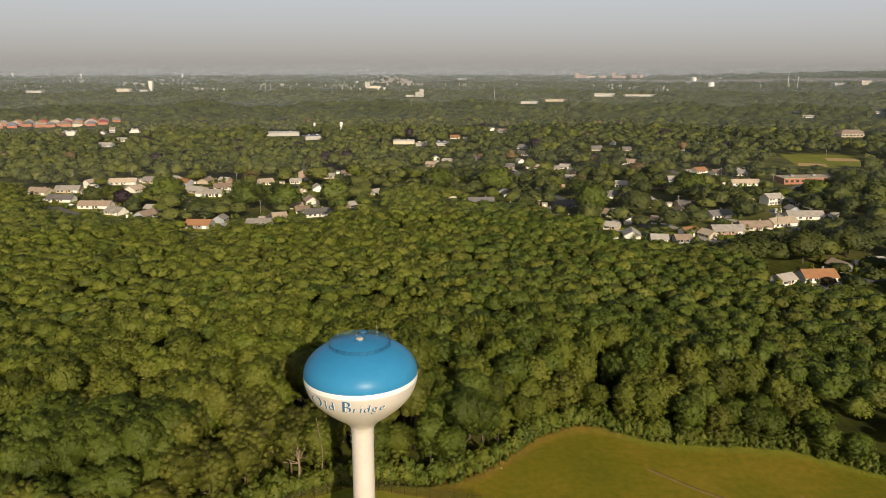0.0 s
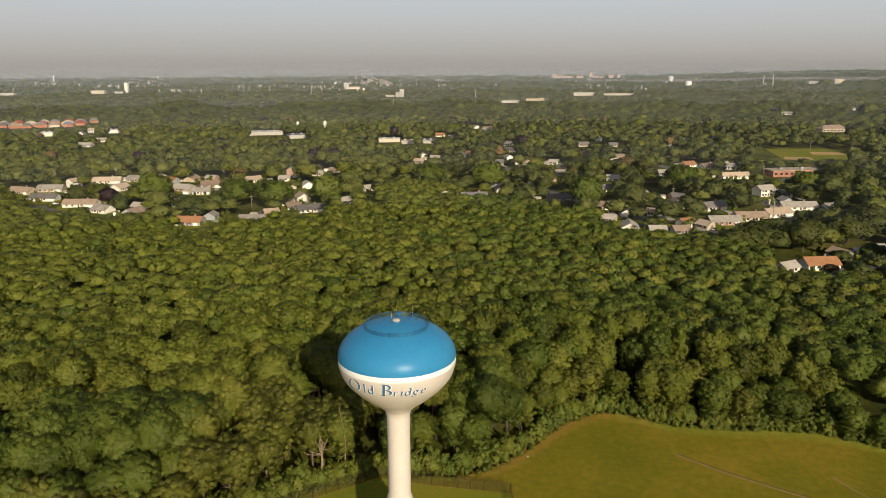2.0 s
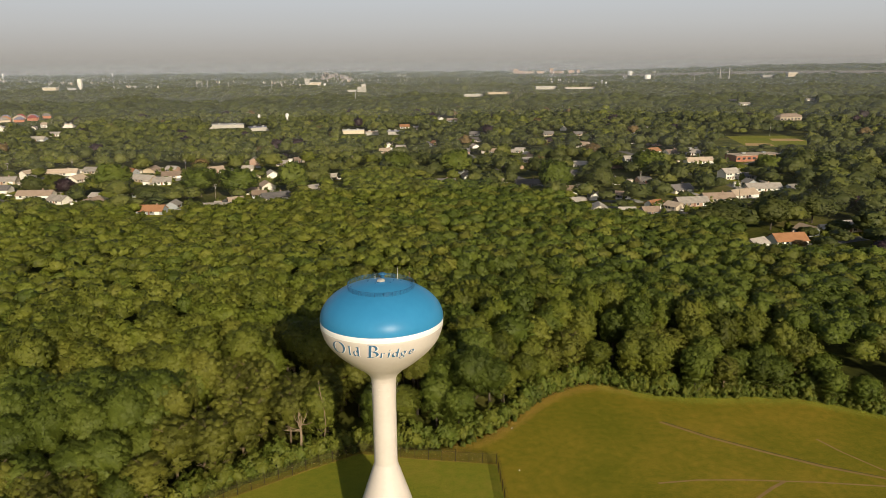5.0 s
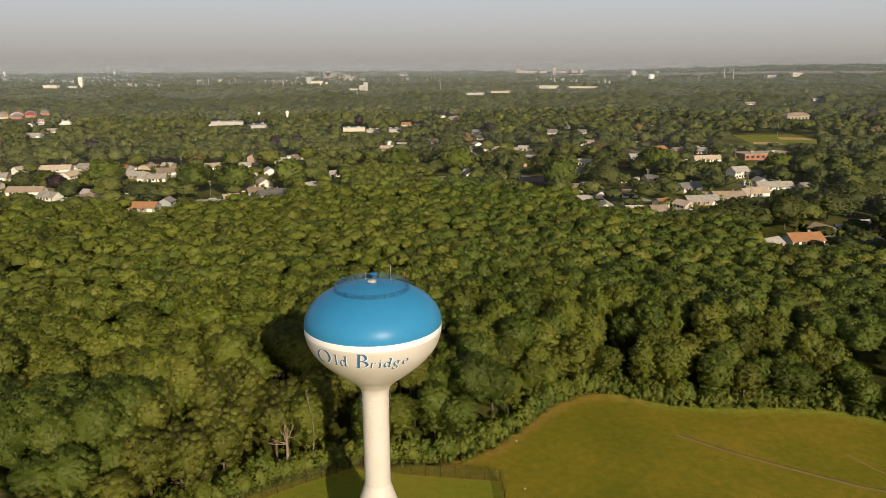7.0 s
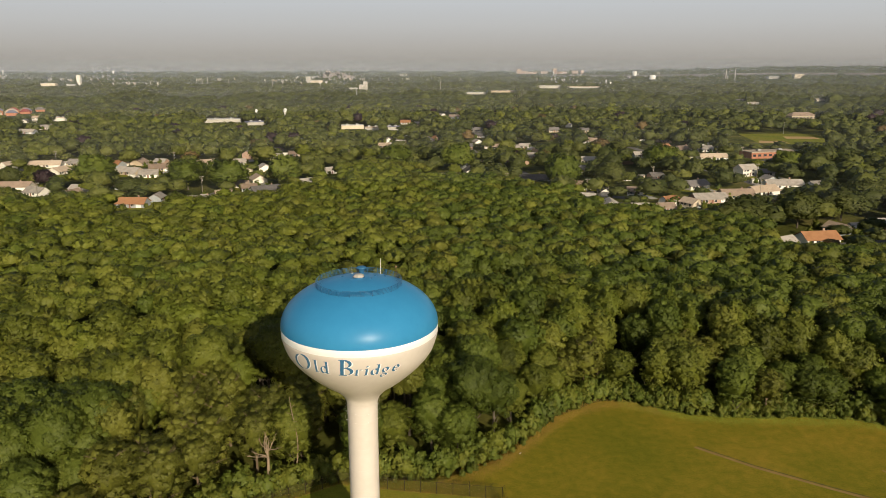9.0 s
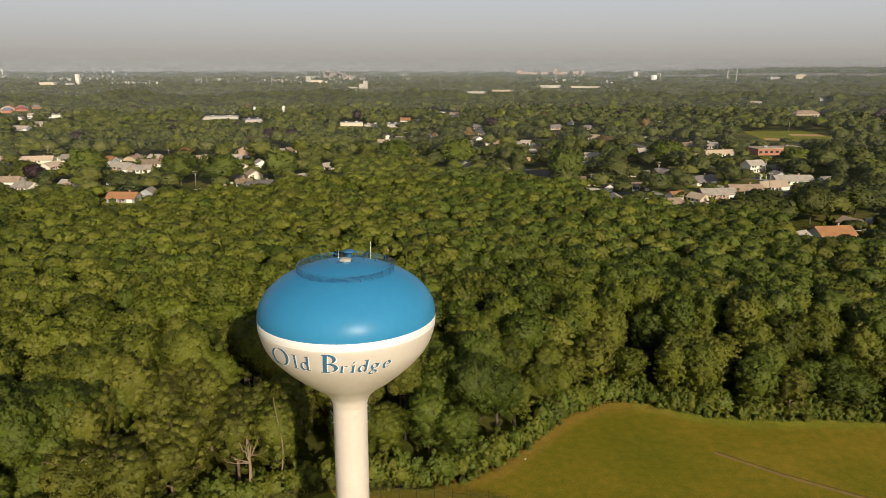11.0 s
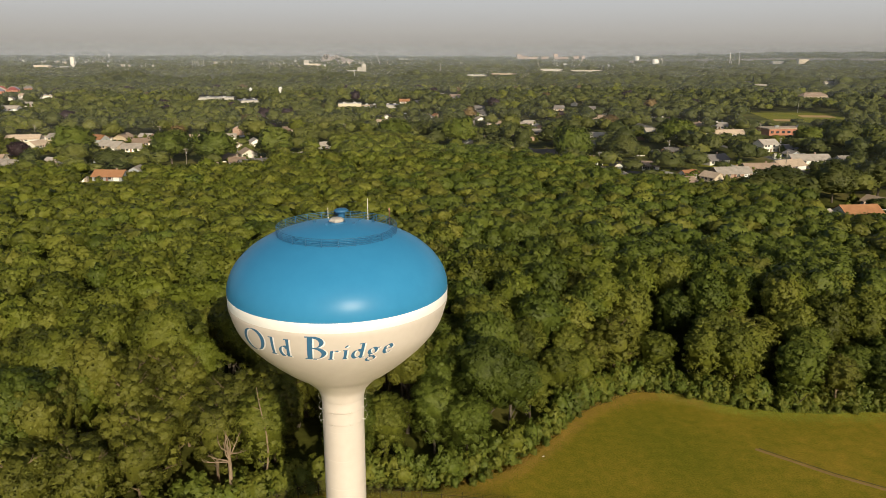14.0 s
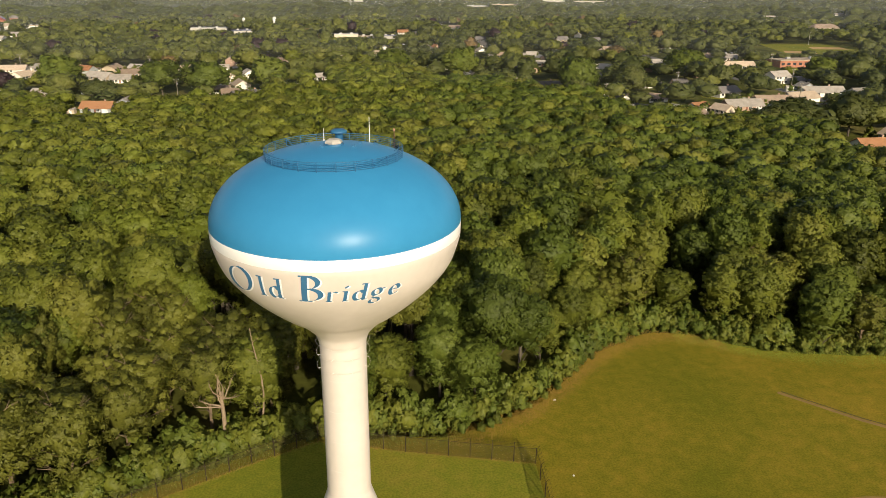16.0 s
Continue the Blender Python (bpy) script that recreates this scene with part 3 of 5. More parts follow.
# ---- houses ----
def house_windows(house, x_list, y, z, w, h, face):
    for x in x_list:
        bm = box(bmesh.new(), x - w / 2 - 0.1, y - 0.04 * face, z - 0.1, x + w / 2 + 0.1, y + 0.05 * face, z + h + 0.1) if face > 0 else \
            box(bmesh.new(), x - w / 2 - 0.1, y - 0.05, z - 0.1, x + w / 2 + 0.1, y + 0.04, z + h + 0.1)
        win = part("window", bm, TRIM, house, "white window frame")
        y2 = y + 0.07 * face
        bm = box(bmesh.new(), x - w / 2, min(y, y2), z, x - 0.03, max(y, y2), z + h)
        box(bm, x + 0.03, min(y, y2), z, x + w / 2, max(y, y2), z + h)
        part("pane", bm, GLASS, win, "dark glass")


def build_house(length, depth, storeys, roof, wall, label):
    """A gabled suburban house: walls, overhanging roof, chimney, door, garage door and windows."""
    house = tagged(new("house"), label, "house", "houses of the suburb")
    h, rise, o = 2.4 * storeys, depth * 0.25 + 0.3, 0.55
    bm = bmesh.new()
    x, y = length / 2, depth / 2
    a = [bm.verts.new(c) for c in ((-x, -y, -0.6), (x, -y, -0.6), (x, y, -0.6), (-x, y, -0.6), (-x, -y, h), (x, -y, h), (x, y, h), (-x, y, h), (-x, 0, h + rise), (x, 0, h + rise))]
    for f in ((0, 1, 5, 4), (2, 3, 7, 6), (1, 2, 6, 9, 5), (3, 0, 4, 8, 7)):
        bm.faces.new([a[k] for k in f])
    part("wall", bm, wall, house)
    bm = bmesh.new()
    s = rise / y
    for sgn in (-1, 1):
        p = [(-x - o, sgn * (y + o), h - o * s), (x + o, sgn * (y + o), h - o * s), (x + o, 0, h + rise), (-x - o, 0, h + rise)]
        lo = [bm.verts.new((q[0], q[1], q[2] + 0.02)) for q in p]
        hi = [bm.verts.new((q[0], q[1], q[2] + 0.22)) for q in p]
        bm.faces.new(lo)
        bm.faces.new(hi[::-1])
        for k in range(4):
            bm.faces.new((lo[k], lo[(k + 1) % 4], hi[(k + 1) % 4], hi[k]))
    bmesh.ops.recalc_face_normals(bm, faces=bm.faces)
    part("roof", bm, ROOFS[roof], house)
    if length > 14:
        bm = box(bmesh.new(), x * 0.35, -0.35 + depth * 0.1, h, x * 0.35 + 0.7, 0.35 + depth * 0.1, h + rise + 0.8)
        box(bm, x * 0.35 - 0.08, -0.43 + depth * 0.1, h + rise + 0.8, x * 0.35 + 0.78, 0.43 + depth * 0.1, h + rise + 0.92)
        part("chimney", bm, BRICK_PALE, house, "brick chimney")
    part("door", box(bmesh.new(), -0.5, -y - 0.06, 0.15, 0.5, -y + 0.02, 2.2, 0.02), DOOR_RED, house, "painted front door")
    if length > 13:
        bm = box(bmesh.new(), x - 4.2, -y - 0.05, 0.0, x - 1.4, -y + 0.02, 2.2)
        for k in range(4):
            box(bm, x - 4.15, -y - 0.075, 0.05 + k * 0.54, x - 1.45, -y - 0.05, 0.52 + k * 0.54)
        part("garage_door", bm, TRIM, house, "white panelled garage door")
    for st in range(storeys):
        z = 0.85 + st * 2.5
        house_windows(house, [-x * 0.72, -x * 0.36] + ([x * 0.36] if length <= 13 or st else [x * 0.2]), -y, z, 1.5, 1.2, -1)
        house_windows(house, [-x * 0.6, x * 0.1, x * 0.6], y, z, 1.3, 1.2, 1)
    return house


ROOF_WORD = {"g": "grey", "b": "brown", "t": "tan", "o": "orange-brown", "d": "dark"}
house_bank = {}


def put_house(x, y, length, style, yaw):
    storeys = 2 if style.endswith("2") else 1
    roof = style[0]
    size = min((9, 12, 15, 18, 22), key=lambda s: abs(s - length))
    wall = (WHITE, TAN, WHITE, WHITE, BRICK_PALE, WHITE, GREY_SIDING, TAN)[int(abs(x) + abs(y)) % 8] if size < 20 else WHITE
    key = (size, storeys, roof, wall.name)
    m = pose(x, y, float(height(x, y)), 0, 0, yaw)
    if key not in house_bank:
        house_bank[key] = build_house(size, 9.2 if size > 9 else 7.0, storeys, roof, wall,
                                      "%s %s house with %s shingle gable roof among trees" % ("two-storey" if storeys == 2 else "long low" if size > 14 else "small", {"tan_siding": "tan", "grey_siding": "grey", "pale_brick": "pale brick"}.get(wall.name, "white"), ROOF_WORD[roof]))
        house_bank[key].matrix_world = m
        return house_bank[key]
    return copy_thing(house_bank[key], m)


WEST_ROW = [(-308, 555, 18, "b"), (-291, 564, 18, "g"), (-277, 525, 17, "d"), (-283, 584, 10, "t2"), (-264, 546, 9, "g"), (-241, 501, 22, "b"), (-218, 480, 11, "g"),
            (-265, 602, 22, "t"), (-245, 610, 12, "g"), (-241, 567, 13, "t"), (-194, 468, 11, "b"), (-198, 490, 10, "g"), (-229, 620, 10, "g"), (-214, 600, 11, "o"),
            (-199, 608, 11, "b"), (-191, 562, 17, "g"), (-184, 612, 9, "g"), (-175, 578, 15, "b"), (-174, 548, 11, "g"), (-172, 498, 12, "b"), (-150, 440, 16, "o"), (-142, 456, 9, "g")]
WEST_END = [(-148, 601, 13, "t"), (-124, 640, 9, "g2"), (-124, 607, 10, "g"), (-101, 636, 9, "g"), (-88, 655, 9, "b"), (-113, 554, 9, "t"), (-100, 572, 11, "g"), (-96, 520, 11, "t"),
            (-103, 500, 10, "b"), (-84, 476, 17, "d"), (-107, 465, 10, "t"), (-96, 486, 9, "b"), (-114, 443, 16, "g"), (-64, 505, 9, "g"), (-52, 556, 9, "g")]
MIDDLE = [(25, 517, 18, "d"), (41, 496, 16, "b"), (66, 480, 15, "d"), (84, 506, 18, "d"), (74, 455, 14, "d"), (106, 473, 11, "b"), (100, 435, 9, "g"), (123, 536, 11, "d"),
          (140, 577, 13, "g"), (101, 682, 9, "g"), (106, 623, 9, "g"), (88, 694, 9, "b"), (59, 697, 11, "d"), (2, 738, 9, "g"), (175, 702, 11, "b"), (114, 449, 9, "d"), (131, 445, 9, "b"),
          (106, 411, 12, "g"), (118, 399, 9, "g")]
EAST_ROW = [(130, 396, 9, "b"), (139, 413, 9, "o"), (147, 404, 9, "t"), (160, 412, 19, "g"), (179, 420, 18, "b"), (199, 430, 18, "t"), (222, 450, 22, "g"), (170, 454, 15, "d"),
            (223, 499, 13, "g2"), (236, 497, 9, "d"), (224, 470, 9, "g"), (241, 447, 9, "g"), (235, 577, 22, "t"), (235, 632, 15, "b"), (222, 645, 12, "o"), (185, 597, 9, "g"),
            (160, 492, 10, "d"), (166, 319, 15, "o"), (206, 339, 12, "g"), (240, 418, 11, "d"), (184, 334, 9, "t"), (150, 316, 9, "w")]
BEYOND = [(13, 976, 11, "o"), (28, 955, 9, "g"), (84, 1066, 16, "b"), (68, 1095, 13, "g"), (38, 774, 9, "o"), (90, 862, 12, "d"), (84, 798, 11, "d"), (75, 738, 9, "g"),
          (112, 690, 9, "g"), (166, 817, 12, "d"), (197, 872, 10, "g"), (198, 809, 10, "d"), (-10, 760, 9, "g"), (-14, 713, 9, "t"), (688, 1470, 15, "g"), (660, 1361, 22, "g"),
          (854, 1473, 22, "g"), (-406, 933, 12, "g"), (-402, 876, 19, "g"), (-471, 1057, 9, "t2"), (-474, 1030, 10, "g")]
rng = random.Random(5)
placed = []
for street, turn in ((WEST_ROW, -8), (WEST_END, 14), (MIDDLE, -12), (EAST_ROW, 18), (BEYOND, 0)):
    for x, y, length, style in street:
        yaw = turn + rng.choice((0, 0, 90 if length < 15 else 0)) + rng.uniform(-20, 20)
        if (x, style) == (166, "o"):
            yaw = 4
        put_house(x, y, length, "g" if style == "w" else style, yaw)
        placed.append((x, y, length))


hidden = []
for k in range(90):
    x, y = rng.uniform(-10, 420), rng.uniform(440, 900)
    if y < 1.35 * x + 240 or any(math.hypot(x - a, y - b) < 17 for a, b, _ in placed + hidden) or (265 < x < 440 and 570 < y < 790):
        continue
    length = rng.choice((9, 12, 12, 15))
    put_house(x, y, length, rng.choice("gbtdg"), rng.choice((12, -12, 78, 100)) + rng.uniform(-8, 8))
    hidden.append((x, y, length))


# ---- larger buildings ----
def block(name, x, y, length, depth, h, wall, roof, label, yaw=0, category="building", bays=6, pitch=0.0, plant=True):
    """A flat-roofed or shallow-gabled block with parapet, window bays and roof plant."""
    b = tagged(new(name), label, category)
    b.matrix_world = pose(x, y, float(height(x, y)), 0, 0, yaw)
    part("wall", box(bmesh.new(), -length / 2, -depth / 2, -1, length / 2, depth / 2, h), wall, b)
    bm = bmesh.new()
    if pitch:
        a = [bm.verts.new(c) for c in ((-length / 2 - 0.5, -depth / 2 - 0.5, h), (length / 2 + 0.5, -depth / 2 - 0.5, h), (length / 2 + 0.5, depth / 2 + 0.5, h), (-length / 2 - 0.5, depth / 2 + 0.5, h),
                                       (-length / 2 + depth * 0.4, 0, h + pitch), (length / 2 - depth * 0.4, 0, h + pitch))]
        for f in ((0, 1, 5, 4), (1, 2, 5), (2, 3, 4, 5), (3, 0, 4), (3, 2, 1, 0)):
            bm.faces.new([a[k] for k in f])
    else:
        box(bm, -length / 2 - 0.2, -depth / 2 - 0.2, h, length / 2 + 0.2, depth / 2 + 0.2, h + 0.5)
    part("roof", bm, roof, b)
    for k in range(bays):
        cx = length * ((k + 0.5) / bays - 0.5)
        w = length / bays * 0.55
        part("window", box(bmesh.new(), cx - w / 2, -depth / 2 - 0.06, h * 0.35, cx + w / 2, -depth / 2 + 0.02, h * 0.72), GLASS, b)
    if plant and not pitch:
        for k in range(2):
            cx = length * (0.22 - 0.45 * k)
            part("roof_unit", box(bmesh.new(), cx - 1.5, -1, h + 0.5, cx + 1.5, 1.2, h + 1.9, 0.1), STEEL, b)
    placed.append((x, y, length))
    return b


def silo(x, y, r, h, label, category="silo"):
    s = tagged(new("silo"), label, category)
    s.location = (x, y, float(height(x, y)))
    part("shell", lathe([(r, -1), (r, h * 0.8), (r * 0.99, h * 0.86), (r * 1.02, h * 0.87)], 24), TRIM, s)
    part("cap", lathe([(r * 1.02, h * 0.87), (r * 0.75, h * 0.95), (r * 0.2, h), (0.02, h)], 24), TRIM, s)
    placed.append((x, y, r * 2))


def far_tank(x, y, z0, r, h, label):
    """A far standpipe or tank on its own foot."""
    s = tagged(new("water_tank"), label, "water tank")
    s.location = (x, y, float(height(x, y)))
    part("shell", lathe([(r, z0), (r, z0 + h * 0.9), (r * 0.7, z0 + h), (0.05, z0 + h * 1.04)], 24), TRIM, s)
    part("stem", lathe([(r * 0.9, -1), (r * 0.45, z0 * 0.3), (r * 0.45, z0 * 0.8), (r, z0)], 16), TRIM, s)


def far_mast(x, y, h, r, label, mat, name="mast"):
    s = tagged(new(name), label, "mast")
    s.location = (x, y, float(height(x, y)))
    part("shaft", tube(bmesh.new(), (0, 0, -1), (0, 0, h), r, r * 0.7, 10), mat, s)
    part("foot", tube(bmesh.new(), (0, 0, -1), (0, 0, 1.0), r * 1.8, r * 1.8, 10), CONCRETE, s)


block("school", 288, 592, 42, 16, 4.6, BRICK, ROOFS["t"], "low red brick school building beside a ball field", 8, "school", 9)
block("school_annex", 258, 642, 14, 10, 3.2, TAN, ROOFS["t"], "tan flat-roofed school annex", 8, "school", 4)
block("warehouse", -221, 1018, 44, 24, 4.2, FAR_WALL, ROOFS["w"], "long white flat-roofed warehouse in the woods", 6, "warehouse", 0)
block("warehouse", -172, 968, 24, 18, 4.6, FAR_WALL, ROOFS["p"], "low warehouse with a grey-blue roof", 24, "warehouse", 0)
block("shop_row", -51, 914, 26, 14, 4.0, TAN, ROOFS["w"], "low tan row of shops with pale roof", 4, "shop", 0)
block("shop_row", -27, 892, 18, 12, 3.6, FAR_WALL, ROOFS["t"], "small pale shop building with tan roof", 4, "shop", 0)
block("shop_row", -4, 898, 16, 14, 3.6, FAR_WALL, ROOFS["p"], "pale shop building with slate-blue roof", -6, "shop", 0)
block("white_hall", -512, 1014, 18, 14, 5.0, WHITE, ROOFS["w"], "white hall with a pale roof", 10, "hall", 0)
block("white_hall", -440, 1056, 16, 12, 4.5, WHITE, ROOFS["t"], "long low pale building", -4, "hall", 0)
block("brick_hall", 534, 980, 36, 16, 5.0, TAN, ROOFS["b"], "tan building with a brown hipped roof", 6, "hall", 7, 4.5)
for row in range(4):
    for k in range(10):
        dx, roof = 16.5 * k + 7 * (row % 2), "rbopgrdtrpgb"[(k * 5 + row * 3) % 12]
        if (k + row * 3) % 9 == 4:
            continue
        block("town_house_row", -702 + dx, 1098 + row * 24 + dx * 0.42 + 5 * (k % 2), 14, 11, 4.0, BRICK if k % 4 else TAN, ROOFS[roof],
              "row of town houses with %s roofs" % {"o": "orange", "p": "slate", "r": "red", "b": "brown", "d": "dark", "g": "grey", "t": "tan"}[roof], 18 + 9 * (k % 3), "town houses", 0, 4.0)
silo(-184, 1050, 1.8, 15, "stout white silo with a domed cap")
silo(-146, 1050, 2.4, 16, "stout white silo with a domed cap")
block("far_tower_block", -972, 2497, 11, 12, 34, WHITE, ROOFS["w"], "tall pale slab building far off", 0, "tower block", 0, plant=False)
block("far_block", -1063, 2492, 46, 24, 9, TAN, ROOFS["w"], "long beige block far off", 0, "building", 0)
block("far_block", -1000, 2500, 30, 20, 5, FAR_WALL, ROOFS["w"], "low white factory far off", 0, "building", 0)
block("far_block", -1300, 2390, 50, 30, 6, FAR_WALL, ROOFS["w"], "long low white building far off", 4, "building", 0)
block("far_block", -73, 2160, 22, 20, 13, FAR_WALL, ROOFS["w"], "cream factory block far off", 0, "building", 0)
block("far_block", -66, 2150, 12, 14, 21, FAR_WALL, ROOFS["w"], "cream factory tower far off", 0, "building", 0)
block("far_block", -100, 2170, 24, 20, 4, FAR_WALL, ROOFS["w"], "low white factory hall far off", 0, "building", 0)
block("far_block", -289, 2830, 18, 16, 21, FAR_WALL, ROOFS["w"], "white plant building far off", 0, "building", 0)
block("far_block", -270, 2840, 60, 20, 8, TAN, ROOFS["w"], "pale plant hall far off", 0, "building", 0)
block("far_block", 204, 1818, 46, 24, 5, FAR_WALL, ROOFS["w"], "white hall roof far off", 6, "building", 0)
block("far_block", 285, 1925, 60, 24, 5, TAN, ROOFS["t"], "pale tan sheds far off", 2, "building", 0)
block("far_block", 468, 2210, 64, 30, 8, FAR_WALL, ROOFS["w"], "large white store far off", 0, "building", 0)
block("far_block", 572, 2215, 90, 24, 5, FAR_WALL, ROOFS["t"], "row of pale sheds far off", 0, "building", 0)
block("far_block", 1655, 2985, 40, 40, 17, TAN, ROOFS["w"], "beige power plant far off", 0, "building", 0)
block("far_block", 1560, 2990, 50, 30, 9, FAR_WALL, ROOFS["w"], "white plant hall far off", 0, "building", 0)
far_tank(919, 2607, 8, 10.5, 22, "stout white water tank far off")
far_tank(1073, 3257, 14, 10, 18, "white water tank on a stem far off")
far_tank(-1809, 3764, 26, 4, 7, "small white water tower far off")
far_tank(-1345, 3884, 22, 4, 7, "small white water tower far off")
far_tank(-2236, 3918, 26, 4, 7, "small white water tower far off")
for x, y, h, r, label, mat in ((1194, 2631, 48, 2.8, "tall white chimney stack far off", FAR_WALL), (1226, 2628, 48, 2.8, "tall white chimney stack far off", FAR_WALL), (1209, 2650, 22, 2, "short white chimney stack far off", FAR_WALL),
                               (121, 1834, 32, 0.9, "tall pale antenna mast", FAR_WALL), (-321, 2145, 34, 1.0, "tall pale antenna mast", FAR_WALL), (-600, 2454, 26, 1.8, "slim pale chimney stack far off", FAR_WALL),
                               (-584, 2460, 26, 1.8, "slim pale chimney stack far off", FAR_WALL), (-566, 2456, 28, 1.8, "slim pale chimney stack far off", FAR_WALL), (-472, 2312, 26, 1.6, "slim pale chimney stack far off", FAR_WALL),
                               (-700, 2320, 20, 1.3, "slim pale chimney stack far off", FAR_WALL), (-67, 1495, 26, 0.8, "cellular mast over the woods", STEEL), (1052, 2518, 28, 1.2, "slim pale mast far off", FAR_WALL), (940, 2600, 30, 1.4, "slim pale mast far off", FAR_WALL),
                               (398, 773, 12, 0.2, "floodlight pole at the ball field", FAR_WALL), (262, 690, 14, 0.25, "floodlight pole at the ball field", FAR_WALL)):
    far_mast(x, y, h, r * 0.7, label, mat)
rng = random.Random(21)
for k in range(34):
    a, d = rng.uniform(-0.60, 0.34), rng.uniform(2500, 4500)
    for q in range(rng.randint(3, 8)):
        x, y = d * math.sin(a) + rng.gauss(0, 55), d * math.cos(a) + rng.gauss(0, 18)
        w = rng.choice((2, 3, 4, 4, 6))
        block("far_block", x, y, w, 8, rng.uniform(6.5, 10.0), (FAR_WALL, WHITE, TAN, FAR_WALL)[q % 4], ROOFS["w"], "pale building far off among the woods", rng.uniform(-20, 20), "building", 0, plant=False)
for dx, w, h in ((0, 30, 26), (26, 50, 15), (80, 60, 12), (150, 44, 14), (212, 22, 30), (250, 70, 13), (330, 34, 18), (372, 18, 20)):
    block("far_tower_block", 795 + dx, 4560 - dx * 0.17, w, 24, h, BRICK_PALE, ROOFS["b"], "brownish city block on the horizon", 0, "building", 0, plant=False)


def build_smoke():
    """A low bank of pale smoke drifting from a far plant."""
    m = surface("smoke", (0.22, 0.20, 0.19), (0.30, 0.275, 0.26), 1.0, 0.3, 0.05, spec=0.0)
    r, bm = random.Random(4), bmesh.new()
    for k in range(44):
        u = (k + r.random()) / 44
        z = 6 + (40 - 32 * u) * r.random()
        q = 4.5 + 5.0 * r.random() * (1.15 - z / 60)
        bmesh.ops.create_icosphere(bm, subdivisions=2, radius=q, matrix=Matrix.Translation((-262 + 120 * u, 3190 + r.uniform(-15, 15), z)))
    for v in bm.verts:
        v.co += Vector(noise.noise_vector(v.co * 0.16)) * 3.0
    for f in bm.faces:
        f.smooth = True
    tagged(part("smoke", bm, m), "bank of pale smoke drifting over far plants", "smoke", kind="stuff")


build_smoke()

# ball field, streets
sheet("ball_field", [(330, 690), (372, 668), (425, 690), (430, 775), (352, 780)], LAWN, 0.05, "light green ball field behind the school", "field")
sheet("infield", [(331, 691), (356, 684), (362, 704), (340, 711)], CLAY, 0.07, "orange clay infield of the ball field", "field")
sheet("infield", [(376, 726), (408, 722), (412, 744), (384, 748)], CLAY, 0.07, "orange clay infield of the ball field", "field")
ROADS = ([(-330, 520), (-269, 500), (-236, 470), (-201, 448), (-170, 424)], [(-300, 590), (-215, 585), (-120, 590), (-75, 560)], [(-130, 640), (-118, 560), (-108, 520), (-118, 452)],
            [(128, 346), (134, 318), (150, 304), (200, 322), (250, 330)], [(112, 424), (150, 392), (183, 402), (217, 428), (262, 470)], [(20, 505), (60, 466), (96, 462), (130, 430)],
            [(60, 720), (72, 600), (96, 490)], [(200, 680), (206, 560), (212, 480), (214, 430)], [(210, 545), (262, 560), (310, 600), (330, 640)])
for pts in ROADS:
    strip("road", pts, 7.0, ASPHALT, 0.06, "grey asphalt residential street")
for x0, y0, w, d in ((150, 306, 34, 10), (-122, 430, 26, 9), (180, 408, 36, 8), (-215, 470, 20, 9), (120, 408, 16, 8), (-160, 560, 28, 8), (205, 440, 26, 8), (60, 482, 22, 8)):
    sheet("lawn", [(x0, y0), (x0 + w, y0 + 4), (x0 + w, y0 + 4 + d), (x0, y0 + d)], LAWN, 0.05, "front lawn between the houses", "lawn")


for k, (hx, hy, length) in enumerate(placed[:75]):
    rad = length * 0.5 + 5
    sheet("lawn", [(hx + rad * math.cos(t) * (1 + 0.15 * math.sin(5 * t + k)), hy - 3 + rad * 0.8 * math.sin(t)) for t in (2 * math.pi * j / 12 for j in range(12))], LAWN, 0.03,
          "mown lawn round a suburban house", "lawn")
    if k % 2:
        strip("driveway", [(hx + length * 0.3, hy - 4.0), (hx + length * 0.3 + 2, hy - 10), (hx + length * 0.3 + 3, hy - 17)], 4.2, CONCRETE, 0.09, "pale concrete driveway beside a house", "driveway")


def build_shed(x, y, yaw, wall, label):
    b = tagged(new("shed"), label, "shed", "garden sheds")
    b.matrix_world = pose(x, y, float(height(x, y)), 0, 0, yaw)
    part("wall", box(bmesh.new(), -1.9, -1.4, -0.3, 1.9, 1.4, 2.2), wall, b)
    bm = bmesh.new()
    a = [bm.verts.new(c) for c in ((-2.1, -1.65, 2.2), (2.1, -1.65, 2.2), (2.1, 1.65, 2.2), (-2.1, 1.65, 2.2), (-2.1, 0, 3.1), (2.1, 0, 3.1))]
    for f in ((0, 1, 5, 4), (2, 3, 4, 5), (1, 2, 5), (3, 0, 4), (3, 2, 1, 0)):
        bm.faces.new([a[k] for k in f])
    part("roof", bm, ROOFS["g"], b)
    part("door", box(bmesh.new(), -0.6, -1.45, 0.0, 0.6, -1.38, 1.9), TRIM, b)


rng = random.Random(17)
for k, (hx, hy, length) in enumerate(placed[:75]):
    if k % 2 == 0:
        build_shed(hx - length * 0.5 - rng.uniform(3, 6), hy - rng.uniform(-6, 6), rng.uniform(-30, 30), WHITE if k % 4 else TAN, "small %s garden shed in a yard" % ("white" if k % 4 else "tan"))


